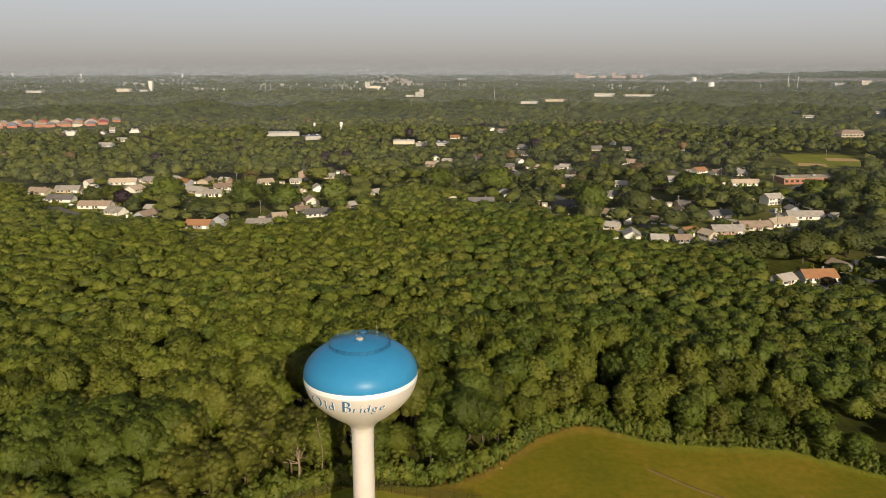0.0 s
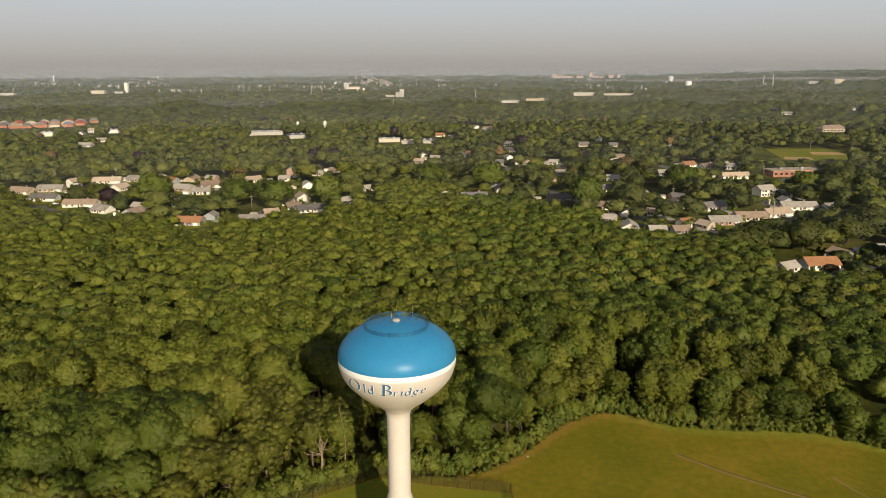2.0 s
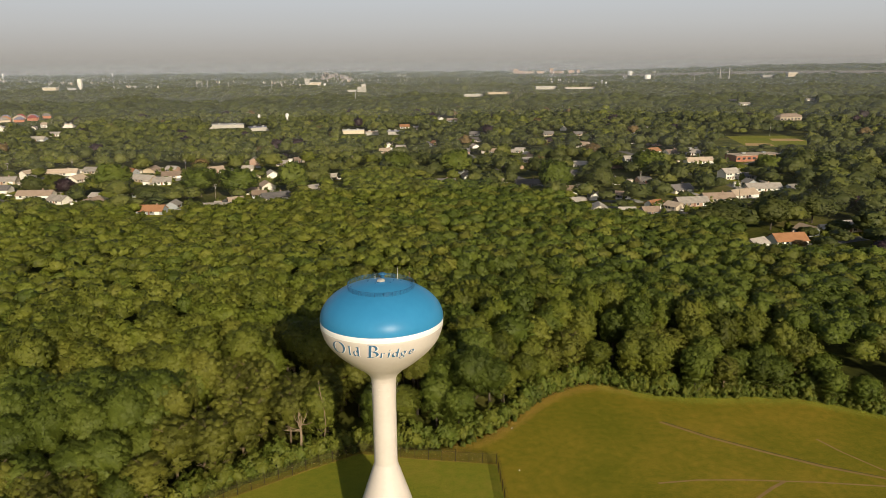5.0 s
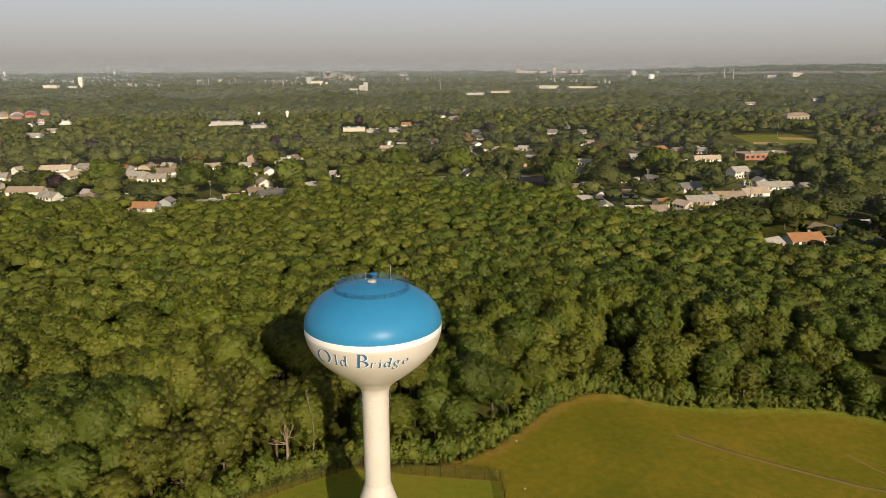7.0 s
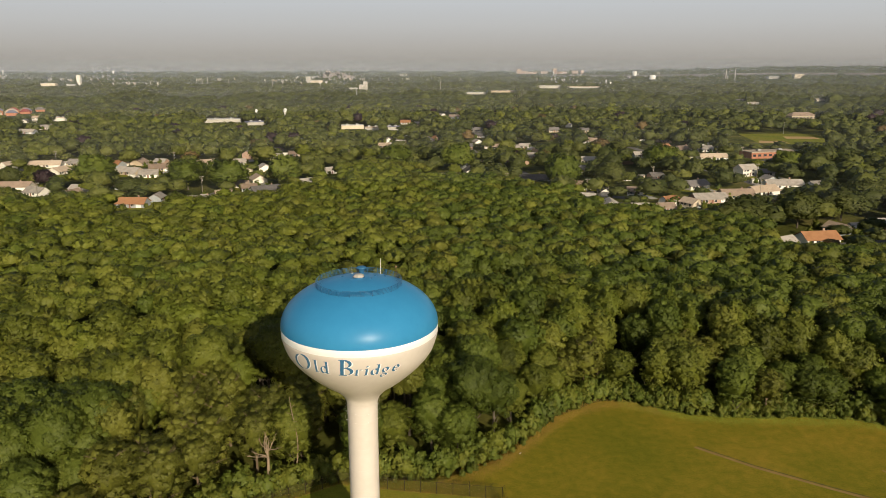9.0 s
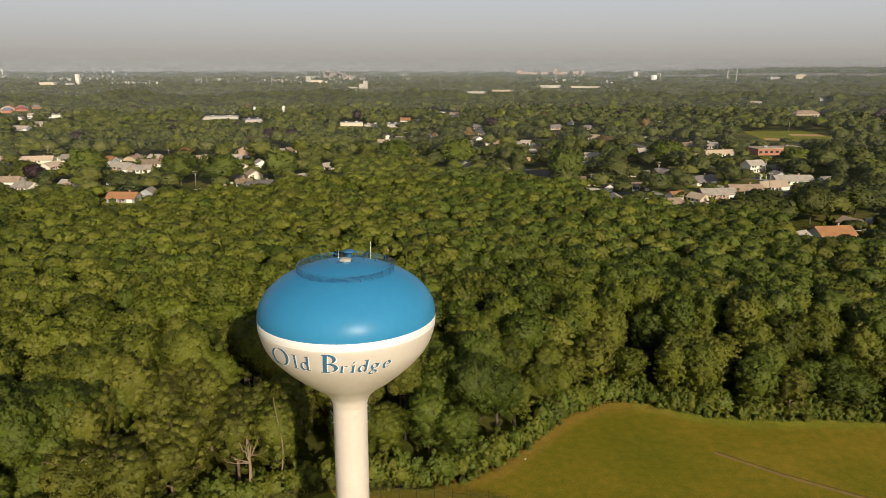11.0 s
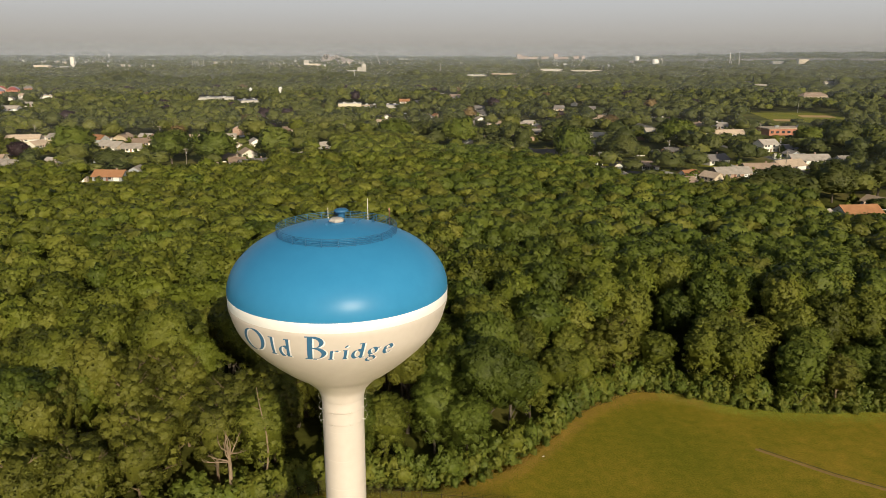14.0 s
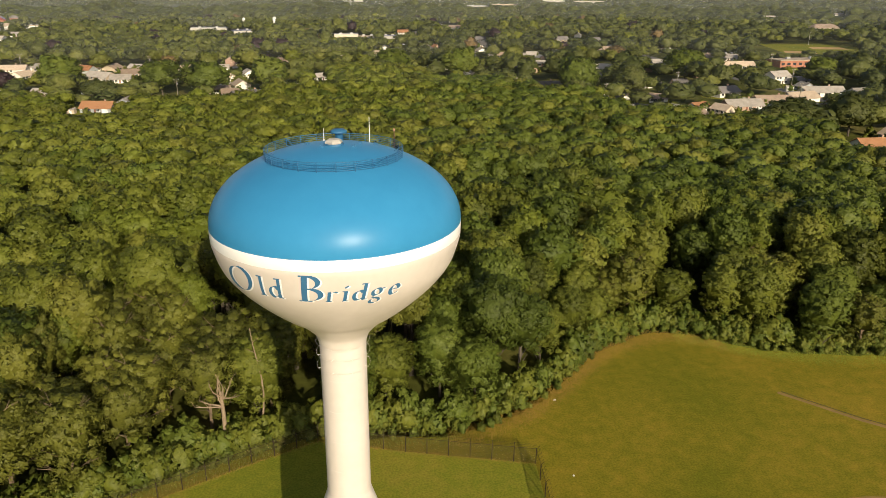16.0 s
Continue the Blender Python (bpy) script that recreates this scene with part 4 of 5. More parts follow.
def build_pole(x, y, h, yaw):
    p = tagged(new("utility_pole"), "weathered wooden utility pole with crossarm beside a street", "utility pole", "utility poles")
    p.matrix_world = pose(x, y, float(height(x, y)), 0, 0, yaw)
    part("pole", tube(bmesh.new(), (0, 0, -0.5), (0, 0, h), 0.19, 0.13, 8), WOOD_POLE, p)
    part("crossarm", box(bmesh.new(), -1.3, -0.08, h - 0.9, 1.3, 0.08, h - 0.7), WOOD_POLE, p)
    part("crossarm", box(bmesh.new(), -1.0, -0.08, h - 1.9, 1.0, 0.08, h - 1.72), WOOD_POLE, p)
    part("transformer", tube(bmesh.new(), (0.35, 0, h - 3.2), (0.35, 0, h - 2.2), 0.25, sides=10), STEEL, p)
    for dx in (-1.2, -0.6, 0.6, 1.2):
        part("insulator", tube(bmesh.new(), (dx, 0, h - 0.7), (dx, 0, h - 0.45), 0.06, sides=6), TRIM, p)


for x, y in ((128, 341), (-169, 593), (-259, 606), (-205, 452), (-120, 470), (101, 440), (190, 415), (60, 470), (-300, 590), (216, 470), (150, 470), (40, 560), (-40, 600), (250, 560)):
    build_pole(x, y, 12.0, 20)
for k in range(11):
    u = k / 10
    far_mast(185 + 135 * u, 1240 + 524 * u, 14, 0.28, "weathered power-line pole in a cut through the woods", WOOD_POLE, "power_pole")


def build_car(name, x, y, yaw, paint, label):
    c = tagged(new(name), label, "car", "parked cars")
    c.matrix_world = pose(x, y, float(height(x, y)) + 0.06, 0, 0, yaw)
    part("body", box(bmesh.new(), -2.2, -0.88, 0.3, 2.2, 0.88, 0.88, 0.12), paint, c)
    bm = bmesh.new()
    lo = [bm.verts.new(p) for p in ((-1.5, -0.8, 0.86), (1.1, -0.8, 0.86), (1.1, 0.8, 0.86), (-1.5, 0.8, 0.86))]
    hi = [bm.verts.new(p) for p in ((-1.1, -0.66, 1.42), (0.5, -0.66, 1.42), (0.5, 0.66, 1.42), (-1.1, 0.66, 1.42))]
    bm.faces.new(hi)
    for k in range(4):
        bm.faces.new((lo[k], lo[(k + 1) % 4], hi[(k + 1) % 4], hi[k]))
    part("cabin", bm, GLASS, c)
    for sx in (-1.35, 1.35):
        for sy in (-0.86, 0.86):
            part("wheel", tube(bmesh.new(), (sx, sy - 0.1, 0.33), (sx, sy + 0.1, 0.33), 0.33, sides=14), DARK_STEEL, c)


rng = random.Random(8)
for k, (x, y) in enumerate(((-226, 462), (-206, 470), (-262, 508), (-128, 447), (-108, 478), (60, 462), (92, 470), (150, 398), (172, 404), (190, 414), (208, 436), (228, 462), (158, 309), (192, 326), (110, 432), (300, 580), (310, 582), (-160, 590))):
    paint = (TRIM, DARK_STEEL, STEEL, TRIM)[k % 4]
    build_car("car", x, y, rng.uniform(0, 180), paint, "parked %s car on a residential street" % ("white", "dark", "silver", "white")[k % 4])

# ---- trees ----
PLACED = np.array(placed + [(325, 698, 40), (372, 716, 50), (395, 735, 36)])
HIDDEN = np.array(hidden)
OPEN = np.random.default_rng(2).choice([52, 66, 78, 88, 104], len(PLACED))
OPEN[37:75] += 18
OPEN[37:42] = 135
OPEN[99:] = 84
OPEN[99:101] = 62
OPEN[109:117] = 100
OPEN[117:119] = 66
OPEN[-3:] = 70


def icosphere(sub):
    bm = bmesh.new()
    bmesh.ops.create_icosphere(bm, subdivisions=sub, radius=1)
    v, f = np.array([p.co for p in bm.verts]), np.array([[p.index for p in q.verts] for q in bm.faces])
    bm.free()
    return v, f


ICO = {1: icosphere(1), 2: icosphere(2)}


def crown(seed, radius, low, top, knobs, cards, size, sub=1, down=0.5, knob=(0.22, 0.32), heart=0.80, limbs=6, waist=0.42, solid=0.80):
    """A broad-leaved crown: a lobed dome set with leafy knobs, each knob fringed with leaf sprays. Returns corners, triangles and normals."""
    r = np.random.default_rng(seed)
    mid = low + (top - low) * waist

    def place(way, scale):
        """A place on the dome in a given direction."""
        t = way[:, 2:3]
        wide = np.sqrt(np.clip(1 - t * t * np.where(t > 0, 1.0, 0.55), 0.02, 1)) / np.maximum(np.hypot(way[:, 0:1], way[:, 1:2]), 1e-4)
        tall = np.where(t > 0, top - mid, mid - low)
        return np.concatenate([way[:, :2] * wide * radius * scale, mid + t * tall * scale], 1)

    boughs = r.normal(size=(limbs, 3))
    boughs[:, 2] = np.abs(boughs[:, 2]) * 0.8 - 0.1
    boughs /= np.linalg.norm(boughs, axis=1, keepdims=True)
    reach = r.uniform(0.12, 0.26, limbs)

    def swell(way):
        return (0.80 + (np.exp(-(1 - way @ boughs.T) / 0.13) * reach).max(1))[:, None]

    k = np.arange(knobs)
    t = np.clip(0.99 - (0.99 + down) * (k + 0.5) / knobs + r.uniform(-0.09, 0.09, knobs), -0.98, 0.99)
    a = 2.39996 * k + r.uniform(-0.5, 0.5, knobs)
    q = np.sqrt(1 - t * t)
    out = np.column_stack([q * np.cos(a), q * np.sin(a), t])
    rad = radius * r.uniform(*knob, knobs)
    cen = place(out, swell(out) * r.uniform(0.88, 1.06, (knobs, 1))) - out * (rad * 0.75)[:, None]
    vs, fs, ns, n = [], [], [], 0
    iv, ifc = ICO[2 if cards > 1000 else 1]
    v = place(iv, swell(iv) * heart * r.uniform(0.9, 1.08, (len(iv), 1)))
    vs.append(v)
    fs.append(ifc)
    m = iv + r.normal(size=iv.shape) * 0.4
    ns.append(m / np.linalg.norm(m, axis=1, keepdims=True))
    n += len(iv)
    iv, ifc = ICO[sub]
    for c, o, g in zip(cen, out, rad):
        turn = r.uniform(0, 6.28)
        w = np.column_stack([iv[:, 0] * math.cos(turn) - iv[:, 1] * math.sin(turn), iv[:, 0] * math.sin(turn) + iv[:, 1] * math.cos(turn), iv[:, 2]])
        show = (w[ifc].mean(1) @ o) > -0.25
        vs.append(c + w * g * np.array((1.0, 1.0, 0.86)) * (solid + r.uniform(-0.20, 0.16, (len(iv), 1))))
        fs.append(ifc[show] + n)
        m = w * 0.58 + o * 0.48 + r.normal(size=w.shape) * 0.22
        ns.append(m / np.linalg.norm(m, axis=1, keepdims=True))
        n += len(iv)
    pick = r.choice(knobs, cards * 2, p=rad ** 2 / (rad ** 2).sum())
    d = r.normal(size=(cards * 2, 3)) + out[pick] * 0.9 + np.array((0, 0, 0.25))
    d /= np.linalg.norm(d, axis=1, keepdims=True)
    p = cen[pick] + d * (rad[pick] * r.uniform(0.72, 1.22, cards * 2))[:, None] * np.array((1, 1, 0.9))
    hid = np.zeros(len(p), bool)
    for j in range(knobs):
        hid |= (np.linalg.norm(p - cen[j], axis=1) < rad[j] * 0.70) & (pick != j)
    keep = np.flatnonzero(~hid)[:cards]
    p, d, o = p[keep], d[keep], out[pick][keep]
    w = r.normal(size=(cards // 4, 3))
    w[:, 2] = np.maximum(w[:, 2], -0.9 * down * np.abs(w[:, 0] + w[:, 1]))
    w /= np.linalg.norm(w, axis=1, keepdims=True)
    p, d, o = np.concatenate([p, place(w, swell(w) * heart * r.uniform(1.0, 1.14, (len(w), 1)))]), np.concatenate([d, w]), np.concatenate([o, w])
    nrm = d * 0.8 + r.normal(size=d.shape) * 0.55 + np.array((0, 0, 0.2))
    nrm /= np.linalg.norm(nrm, axis=1, keepdims=True)
    a = np.cross(nrm, r.normal(size=d.shape))
    a /= np.linalg.norm(a, axis=1, keepdims=True)
    b = np.cross(nrm, a)
    m = len(p)
    s = size * r.uniform(0.55, 1.35, (m, 1))
    leaf = np.stack([p - a * s + b * s * r.uniform(-0.3, 0.3, (m, 1)), p + a * s * 0.55 - b * s * 0.8, p + a * s * r.uniform(0.3, 0.8, (m, 1)) + b * s * 0.8], 1)
    vs.append(leaf.reshape(-1, 3))
    fs.append(np.arange(m)[:, None] * 3 + n + np.array([0, 1, 2]))
    bend = d * 0.48 + o * 0.42 + nrm * 0.42
    bend /= np.linalg.norm(bend, axis=1, keepdims=True)
    ns.append(np.repeat(bend, 3, axis=0))
    return np.concatenate(vs), np.concatenate(fs), np.concatenate(ns)


def trunk_mesh(seed, h, low, radius):
    """A tapered trunk that forks into limbs."""
    r, bm = random.Random(seed), bmesh.new()
    k0 = h * 0.017 + 0.05
    tube(bm, (0, 0, -0.4), (0.1, 0.05, low), k0, k0 * 0.75, 7)
    tube(bm, (0.1, 0.05, low), (0.2, 0.0, h * 0.8), k0 * 0.75, k0 * 0.25, 6)
    for k in range(5):
        a, z = 2 * math.pi * (k + r.random() * 0.6) / 5, low * 0.8 + (h - low) * 0.11 * k
        q = radius * r.uniform(0.5, 0.75)
        tube(bm, (0.1, 0.05, z), (q * math.cos(a), q * math.sin(a), z + (h - low) * 0.3), k0 * 0.4, k0 * 0.12, 5)
    return bm


def open_limbs(seed, h, radius):
    """A trunk with long forking limbs that show through a thin crown."""
    r, bm = random.Random(seed), bmesh.new()
    tube(bm, (0, 0, -0.4), (0.2, 0.1, h * 0.35), 0.34, 0.26, 7)
    tube(bm, (0.2, 0.1, h * 0.35), (0.1, -0.2, h * 0.86), 0.26, 0.07, 6)
    for k in range(11):
        a, z = 2.4 * k + r.uniform(-0.4, 0.4), h * (0.22 + 0.055 * k)
        q, rise = radius * r.uniform(0.75, 0.98) * (1 - 0.03 * k), h * r.uniform(0.10, 0.20)
        p, m, e = Vector((0.1, 0.05, z)), Vector((q * 0.5 * math.cos(a), q * 0.5 * math.sin(a), z + rise * 0.6)), Vector((q * math.cos(a + 0.1), q * math.sin(a + 0.1), z + rise))
        tube(bm, p, m, 0.13, 0.09, 5)
        tube(bm, m, e, 0.09, 0.03, 5)
        for side in (-0.5, 0.45):
            tube(bm, m, m + Vector((q * 0.45 * math.cos(a + side), q * 0.45 * math.sin(a + side), rise * r.uniform(0.3, 0.9))), 0.06, 0.02, 4)
    return bm


SHADE = [(94, 470, 24, 12, "green"), (121, 465, 18, 12, "deep"), (136, 336, 18, 9.5, "deep"), (148, 346, 19, 11, "deep"), (180, 326, 6.5, 4.2, "deep"), (196, 329, 9, 5.5, "deep"), (212, 330, 9, 6, "deep"), (172, 345, 20, 9, "deep"), (200, 357, 19, 11, "deep"),
         (223, 377, 20, 9, "deep"), (-109, 487, 17, 11, "green"), (-76, 500, 18, 10, "green"), (-134, 492, 17, 11, "green"), (-224, 505, 13, 6.5, "purple"), (-159, 560, 11, 6, "purple"), (-241, 530, 12, 7, "light")]
SHADE += [(-104, 672, 10, 8, "purple"), (164, 628, 13, 9, "rust"), (-246, 508, 16, 6.5, "deep"), (-254, 556, 11, 7, "light"), (-195, 510, 18, 11, "green"), (-6, 563, 17, 11, "green"),
          (39, 556, 18, 11, "green"), (172, 514, 17, 11, "green"), (262, 520, 12, 9, "green"), (252, 498, 12, 7.5, "purple"), (-160, 470, 14, 8, "deep"), (168, 312, 5.5, 4, "rust")]


def cap_height(x, y, h):
    """Trees stay low on the sunny side of a house and clear of its walls."""
    h = h.copy()
    for (hx, hy, length), slope in zip(PLACED, OPEN):
        dist = math.hypot(hx + 8, hy - 25)
        ux, uy = (-8 - hx) / dist, (25 - hy) / dist
        a = (x - hx) * ux + (y - hy) * uy
        b = np.abs((x - hx) * uy - (y - hy) * ux)
        lane = (a > -4) & (a < 26 * dist / 90) & (b < length * 0.5 + 1.0)
        h = np.where(lane, np.minimum(h, np.maximum(0, a - 4) * slope / dist), h)
        h = np.where(np.hypot(x - hx, y - hy) < length * 0.5 + 3.2, 0, h)
    for pts in ROADS:
        for (ax, ay), (bx, by) in zip(pts, pts[1:]):
            t = np.clip(((x - ax) * (bx - ax) + (y - ay) * (by - ay)) / ((bx - ax) ** 2 + (by - ay) ** 2), 0, 1)
            d = np.hypot(x - ax - t * (bx - ax), y - ay - t * (by - ay))
            h = np.where(d < 6, 0, h)
    for sx, sy, _, wide, _ in SHADE:
        h = np.where(np.hypot(x - sx, y - sy) < wide * 0.8, 0, h)
    for hx, hy, length in HIDDEN:
        h = np.where(np.hypot(x - hx, y - hy) < length * 0.5 + 3.5, 0, h)
        h = np.where(np.hypot(x - hx, y - hy) < length * 0.5 + 12, np.minimum(h, 9.5), h)
    return h


def scatter(x0, x1, y0, y1, step, seed):
    r = np.random.default_rng(seed)
    gx, gy = np.meshgrid(np.arange(x0, x1, step), np.arange(y0, y1, step * 0.9))
    gx = gx + (np.arange(gx.shape[0]) % 2)[:, None] * step * 0.5
    x, y = gx.ravel() + r.uniform(-0.42, 0.42, gx.size) * step, gy.ravel() + r.uniform(-0.42, 0.42, gx.size) * step
    return x, y, r


def in_wedge(x, y):
    """The stretch of country that the clearing looks out on."""
    a = np.degrees(np.arctan2(x + 10, y - 20))
    far = smoothstep(180, 300, y)
    return (a > -40 + 7 * far) & (a < 46 - 8 * far)


def joined(name, spots, bank, mat, label, seed, even=False):
    """Many trees joined into one mesh: (x, y, height, radius factor) each."""
    r = np.random.default_rng(seed)
    vs, fs, ns, n = [], [], [], 0
    for x, y, h in spots:
        v, f, nv = bank[r.integers(len(bank))]
        a, s = r.uniform(0, 2 * math.pi), h / 20.0
        w = (s if even else 0.45 + 0.55 * s) * r.uniform(0.88, 1.15)
        c, q = math.cos(a) * w, math.sin(a) * w
        vs.append(np.column_stack([v[:, 0] * c - v[:, 1] * q + x, v[:, 0] * q + v[:, 1] * c + y, v[:, 2] * s + float(height(x, y))]))
        fs.append(f + n)
        ns.append(np.column_stack([nv[:, 0] * math.cos(a) - nv[:, 1] * math.sin(a), nv[:, 0] * math.sin(a) + nv[:, 1] * math.cos(a), nv[:, 2]]))
        n += len(v)
    if vs:
        tagged(raw(name, np.concatenate(vs), np.concatenate(fs), mat, None, True, np.concatenate(ns)), label, "trees", kind="stuff")


# the wood between the field and the streets
x, y, r = scatter(-330, 330, 70, 560, 7.1, 11)
x2, y2, _ = scatter(-330, 330, 70, 560, 5.9, 14)
close, close2 = np.hypot((x + 12) * 0.85, y - 118) < 112, np.hypot((x2 + 12) * 0.85, y2 - 118) < 109
x, y = np.concatenate([x[close], x2[~close2]]), np.concatenate([y[close], y2[~close2]])
keep = in_wedge(x, y) & (y > wood_edge(x) + 2.2) & (y < town_edge(x) - 4)
x, y = x[keep], y[keep]
h = r.uniform(17.2, 21.8, len(x)) + 1.5 * np.sin(x * 0.06) * np.cos(y * 0.05)
h *= 1 - 0.6 * smoothstep(-60, -6, y - town_edge(x))
h *= 0.72 + 0.28 * smoothstep(2, 14, y - wood_edge(x))
h = cap_height(x, y, h)
keep = (h > 4.5) & (np.hypot(x + 34.6, y - 154.5) > 3.0)
# gaps in the canopy
for gx, gy, gr in ((15, 241, 6.5), (77, 250, 5), (6, 209, 4.5), (46, 196, 3.5)):
    keep &= np.hypot(x - gx, (y - gy) * 0.8) > gr
x, y, h = x[keep], y[keep], h[keep]
order = np.argsort(np.hypot((x + 12) * 0.85, y - 118))
near, rest = order[:300], order[300:]
h[rest] = np.where(h[rest] > 17, 19.4 + (h[rest] - 19.5) * 0.55, h[rest])

KINDS = (("tall forest tree with a dense olive-green crown", LEAF), ("tall forest tree with a dark cool-green crown", LEAF_BLUE),
         ("forest tree with a light yellow-green crown", LEAF_LIGHT), ("forest tree with a bronze-green thinning crown", LEAF_BROWN))


def tree_kinds(cards, size, seed):
    """Nine trees, 20 m tall: six of the deep wood, three of its edge with leaves to the ground."""
    bank = []
    for k in range(9):
        label, mat = KINDS[(0, 1, 3, 2, 0, 1, 0, 3, 1)[k]]
        low = (5.0, 4.5, 5.5, 4.5, 5.0, 4.5, 0.5, 1.0, 0.5)[k]
        t = tagged(new("tree"), label, "tree", "trees of the wood")
        part("trunk", trunk_mesh(k, 20, low, 4.4) if k != 7 else open_limbs(k, 20, 5.6), BARK if k != 7 else GREY_BARK, t)
        v, f, nv = crown(seed + k, (4.6, 5.2, 4.4, 4.8, 5.4, 4.5, 5.0, 5.4, 5.2)[k], low, 20.2, (50, 58, 48, 52, 60, 50, 80, 60, 84)[k], cards, size, 1, 0.75 if k < 6 else 0.9,
                         (0.13, 0.25), 0.77 if k != 7 else 0.64, 9, 0.62 if k < 6 else 0.66, 0.70)
        raw("crown", v, f, mat, t, True, nv)
        bank.append(t)
    return bank


# single trees that stand out along the edge: place, spread, kind
EDGE_TONES = ((3, 165, 8, 8), (5, 176, 6, 1), (19, 186, 6.5, 6), (33, 190, 6, 7), (46, 192, 5, 6), (61, 193, 7, 7), (69, 186, 5, 8), (86, 193, 7, 6), (-8, 164, 5, 6), (-40, 164, 8, 7), (-51, 172, 7, 7), (-66, 144, 6, 8))
tree_bank, deep_bank = tree_kinds(5200, 0.20, 100), tree_kinds(2200, 0.29, 120)
rng = random.Random(3)
used = set()
for rank, i in enumerate(near):
    edge_gap = y[i] - float(wood_edge(x[i]))
    k = rng.choice((6, 8, 6, 8, 7) if edge_gap < 18 else (0, 1, 2, 3, 4, 5))
    if k in (1, 5, 8) and x[i] < -22:
        k = {1: 4, 5: 2, 8: 7}[k]
    if x[i] < -64 and y[i] < 172 and k != 7:
        k = 8 if edge_gap < 22 else 1
    for tx, ty, tr, tk in EDGE_TONES:
        if math.hypot(x[i] - tx, y[i] - ty) < tr:
            k = tk
    grade, bank = (0, tree_bank) if rank < 110 else (1, deep_bank)
    s = h[i] / 20.0
    w = (0.45 + 0.55 * s) * rng.uniform(0.9, 1.15)
    m = pose(x[i], y[i], 0, 0, 0, rng.uniform(0, 360)) @ Matrix.Diagonal((w, w, s, 1))
    if (grade, k) in used:
        copy_thing(bank[k], m)
    else:
        bank[k].matrix_world = m
        used.add((grade, k))
for g, bank in enumerate((tree_bank, deep_bank)):
    for k, t in enumerate(bank):
        if (g, k) not in used:
            t.matrix_world = pose(-60 - 9 * k, 190 + 12 * g, 0)

mid_bank = [crown(200 + k, 3.8 + 0.5 * (k % 3), 12.8, 20.2, 24 + k % 3, 330, 0.30, 1, 0.40, (0.20, 0.34), 0.88, solid=0.74) for k in range(8)]
thin_bank = [crown(250 + k, 3.9 + 0.5 * (k % 3), 15.0, 20.2, 14 + k % 3, 90, 0.42, 1, 0.25, (0.24, 0.38), 0.9) for k in range(8)]
sel = np.random.default_rng(6).random(len(rest))
# the western wood is of lighter trees
sel = np.where((x[rest] < -12 + 0.1 * (y[rest] - 200)) & (sel > 0.50) & (sel < 0.80), np.where(sel < 0.68, sel - 0.5, 0.9), sel)
sel = np.where((x[rest] > -8 + 0.1 * (y[rest] - 200)) & ((sel > 0.86) | (sel < 0.26)), 0.7, sel)


def dist_of(i):
    return math.hypot(x[i] + 10, y[i] - 40)


for name, mat, lo, hi, label, seed in (("woodland", LEAF, 0.0, 0.42, "dense canopy of olive-green broad-leaved trees", 1), ("woodland", LEAF_BROWN, 0.42, 0.58, "canopy trees of a bronze green", 4), ("woodland", LEAF_BLUE, 0.58, 0.86, "canopy trees of a cooler darker green", 2),
                                       ("woodland", LEAF_LIGHT, 0.86, 1.01, "canopy trees of a light yellow-green", 3)):
    q = rest[(sel >= lo) & (sel < hi)]
    for g in range(5):
        joined(name, [(x[i], y[i], h[i]) for i in q[g::5] if dist_of(i) < 215], mid_bank, mat, label, seed + 10 * g)
        joined(name, [(x[i], y[i], h[i]) for i in q[g::5] if dist_of(i) >= 215], thin_bank, mat, label, seed + 10 * g)

# undergrowth along the wood's edge
r = np.random.default_rng(31)
shrub_bank = [crown(300 + k, 9.0, -4.0, 20.0, 12, 250, 1.15, 1, 0.6, (0.22, 0.36), solid=0.68) for k in range(5)]
hedge_bank = [crown(320 + k, 9.0, -4.0, 20.0, 7, 26, 2.0, 1, 0.5, (0.35, 0.5)) for k in range(5)]
spots = []
for ex in np.arange(-95, 115, 1.4):
    for row in range(3):
        px = ex + r.uniform(-1, 1)
        py = float(wood_edge(px)) + 1.0 + row * 1.7 + r.uniform(-0.8, 0.8)
        spots.append((px, py, r.uniform(0.9, 2.2) + row * r.uniform(0.8, 2.4)))
# saplings in front of the western edge
for ex in np.arange(-66, -26, 1.9):
    spots.append((ex + r.uniform(-1, 1), float(wood_edge(ex)) + r.uniform(1.2, 3.4), r.uniform(3.0, 5.8)))
for px, py, ph in ((-37.5, 154.6, 5.4), (-35.2, 154.2, 5.0), (-33.0, 155.0, 5.2), (-39.6, 155.2, 6.4), (-31.2, 156.0, 6.0), (-41.5, 154.0, 6.0)):
    spots.append((px, py, ph))
joined("undergrowth", spots[::2], shrub_bank, LEAF, "bright green bushes and saplings along the wood's edge", 7, True)
joined("undergrowth", spots[1::2], shrub_bank, LEAF_BLUE, "deep green bushes and vines along the wood's edge", 8, True)

# shrubs and small trees in the gardens
spots = []
for hx, hy, length in placed[:100] + hidden:
    for k in range(5):
        a, d = r.uniform(0, 2 * math.pi), length * 0.5 + r.uniform(2.5, 10)
        spots.append((hx + d * math.cos(a), hy + d * math.sin(a) * 0.8, r.uniform(1.4, 5.4)))
joined("garden_shrubs", spots[::2], hedge_bank, LEAF, "green shrubs and hedges round the houses", 9, True)
joined("garden_shrubs", spots[1::2], hedge_bank, LEAF_BLUE, "dark green shrubs round the houses", 10, True)


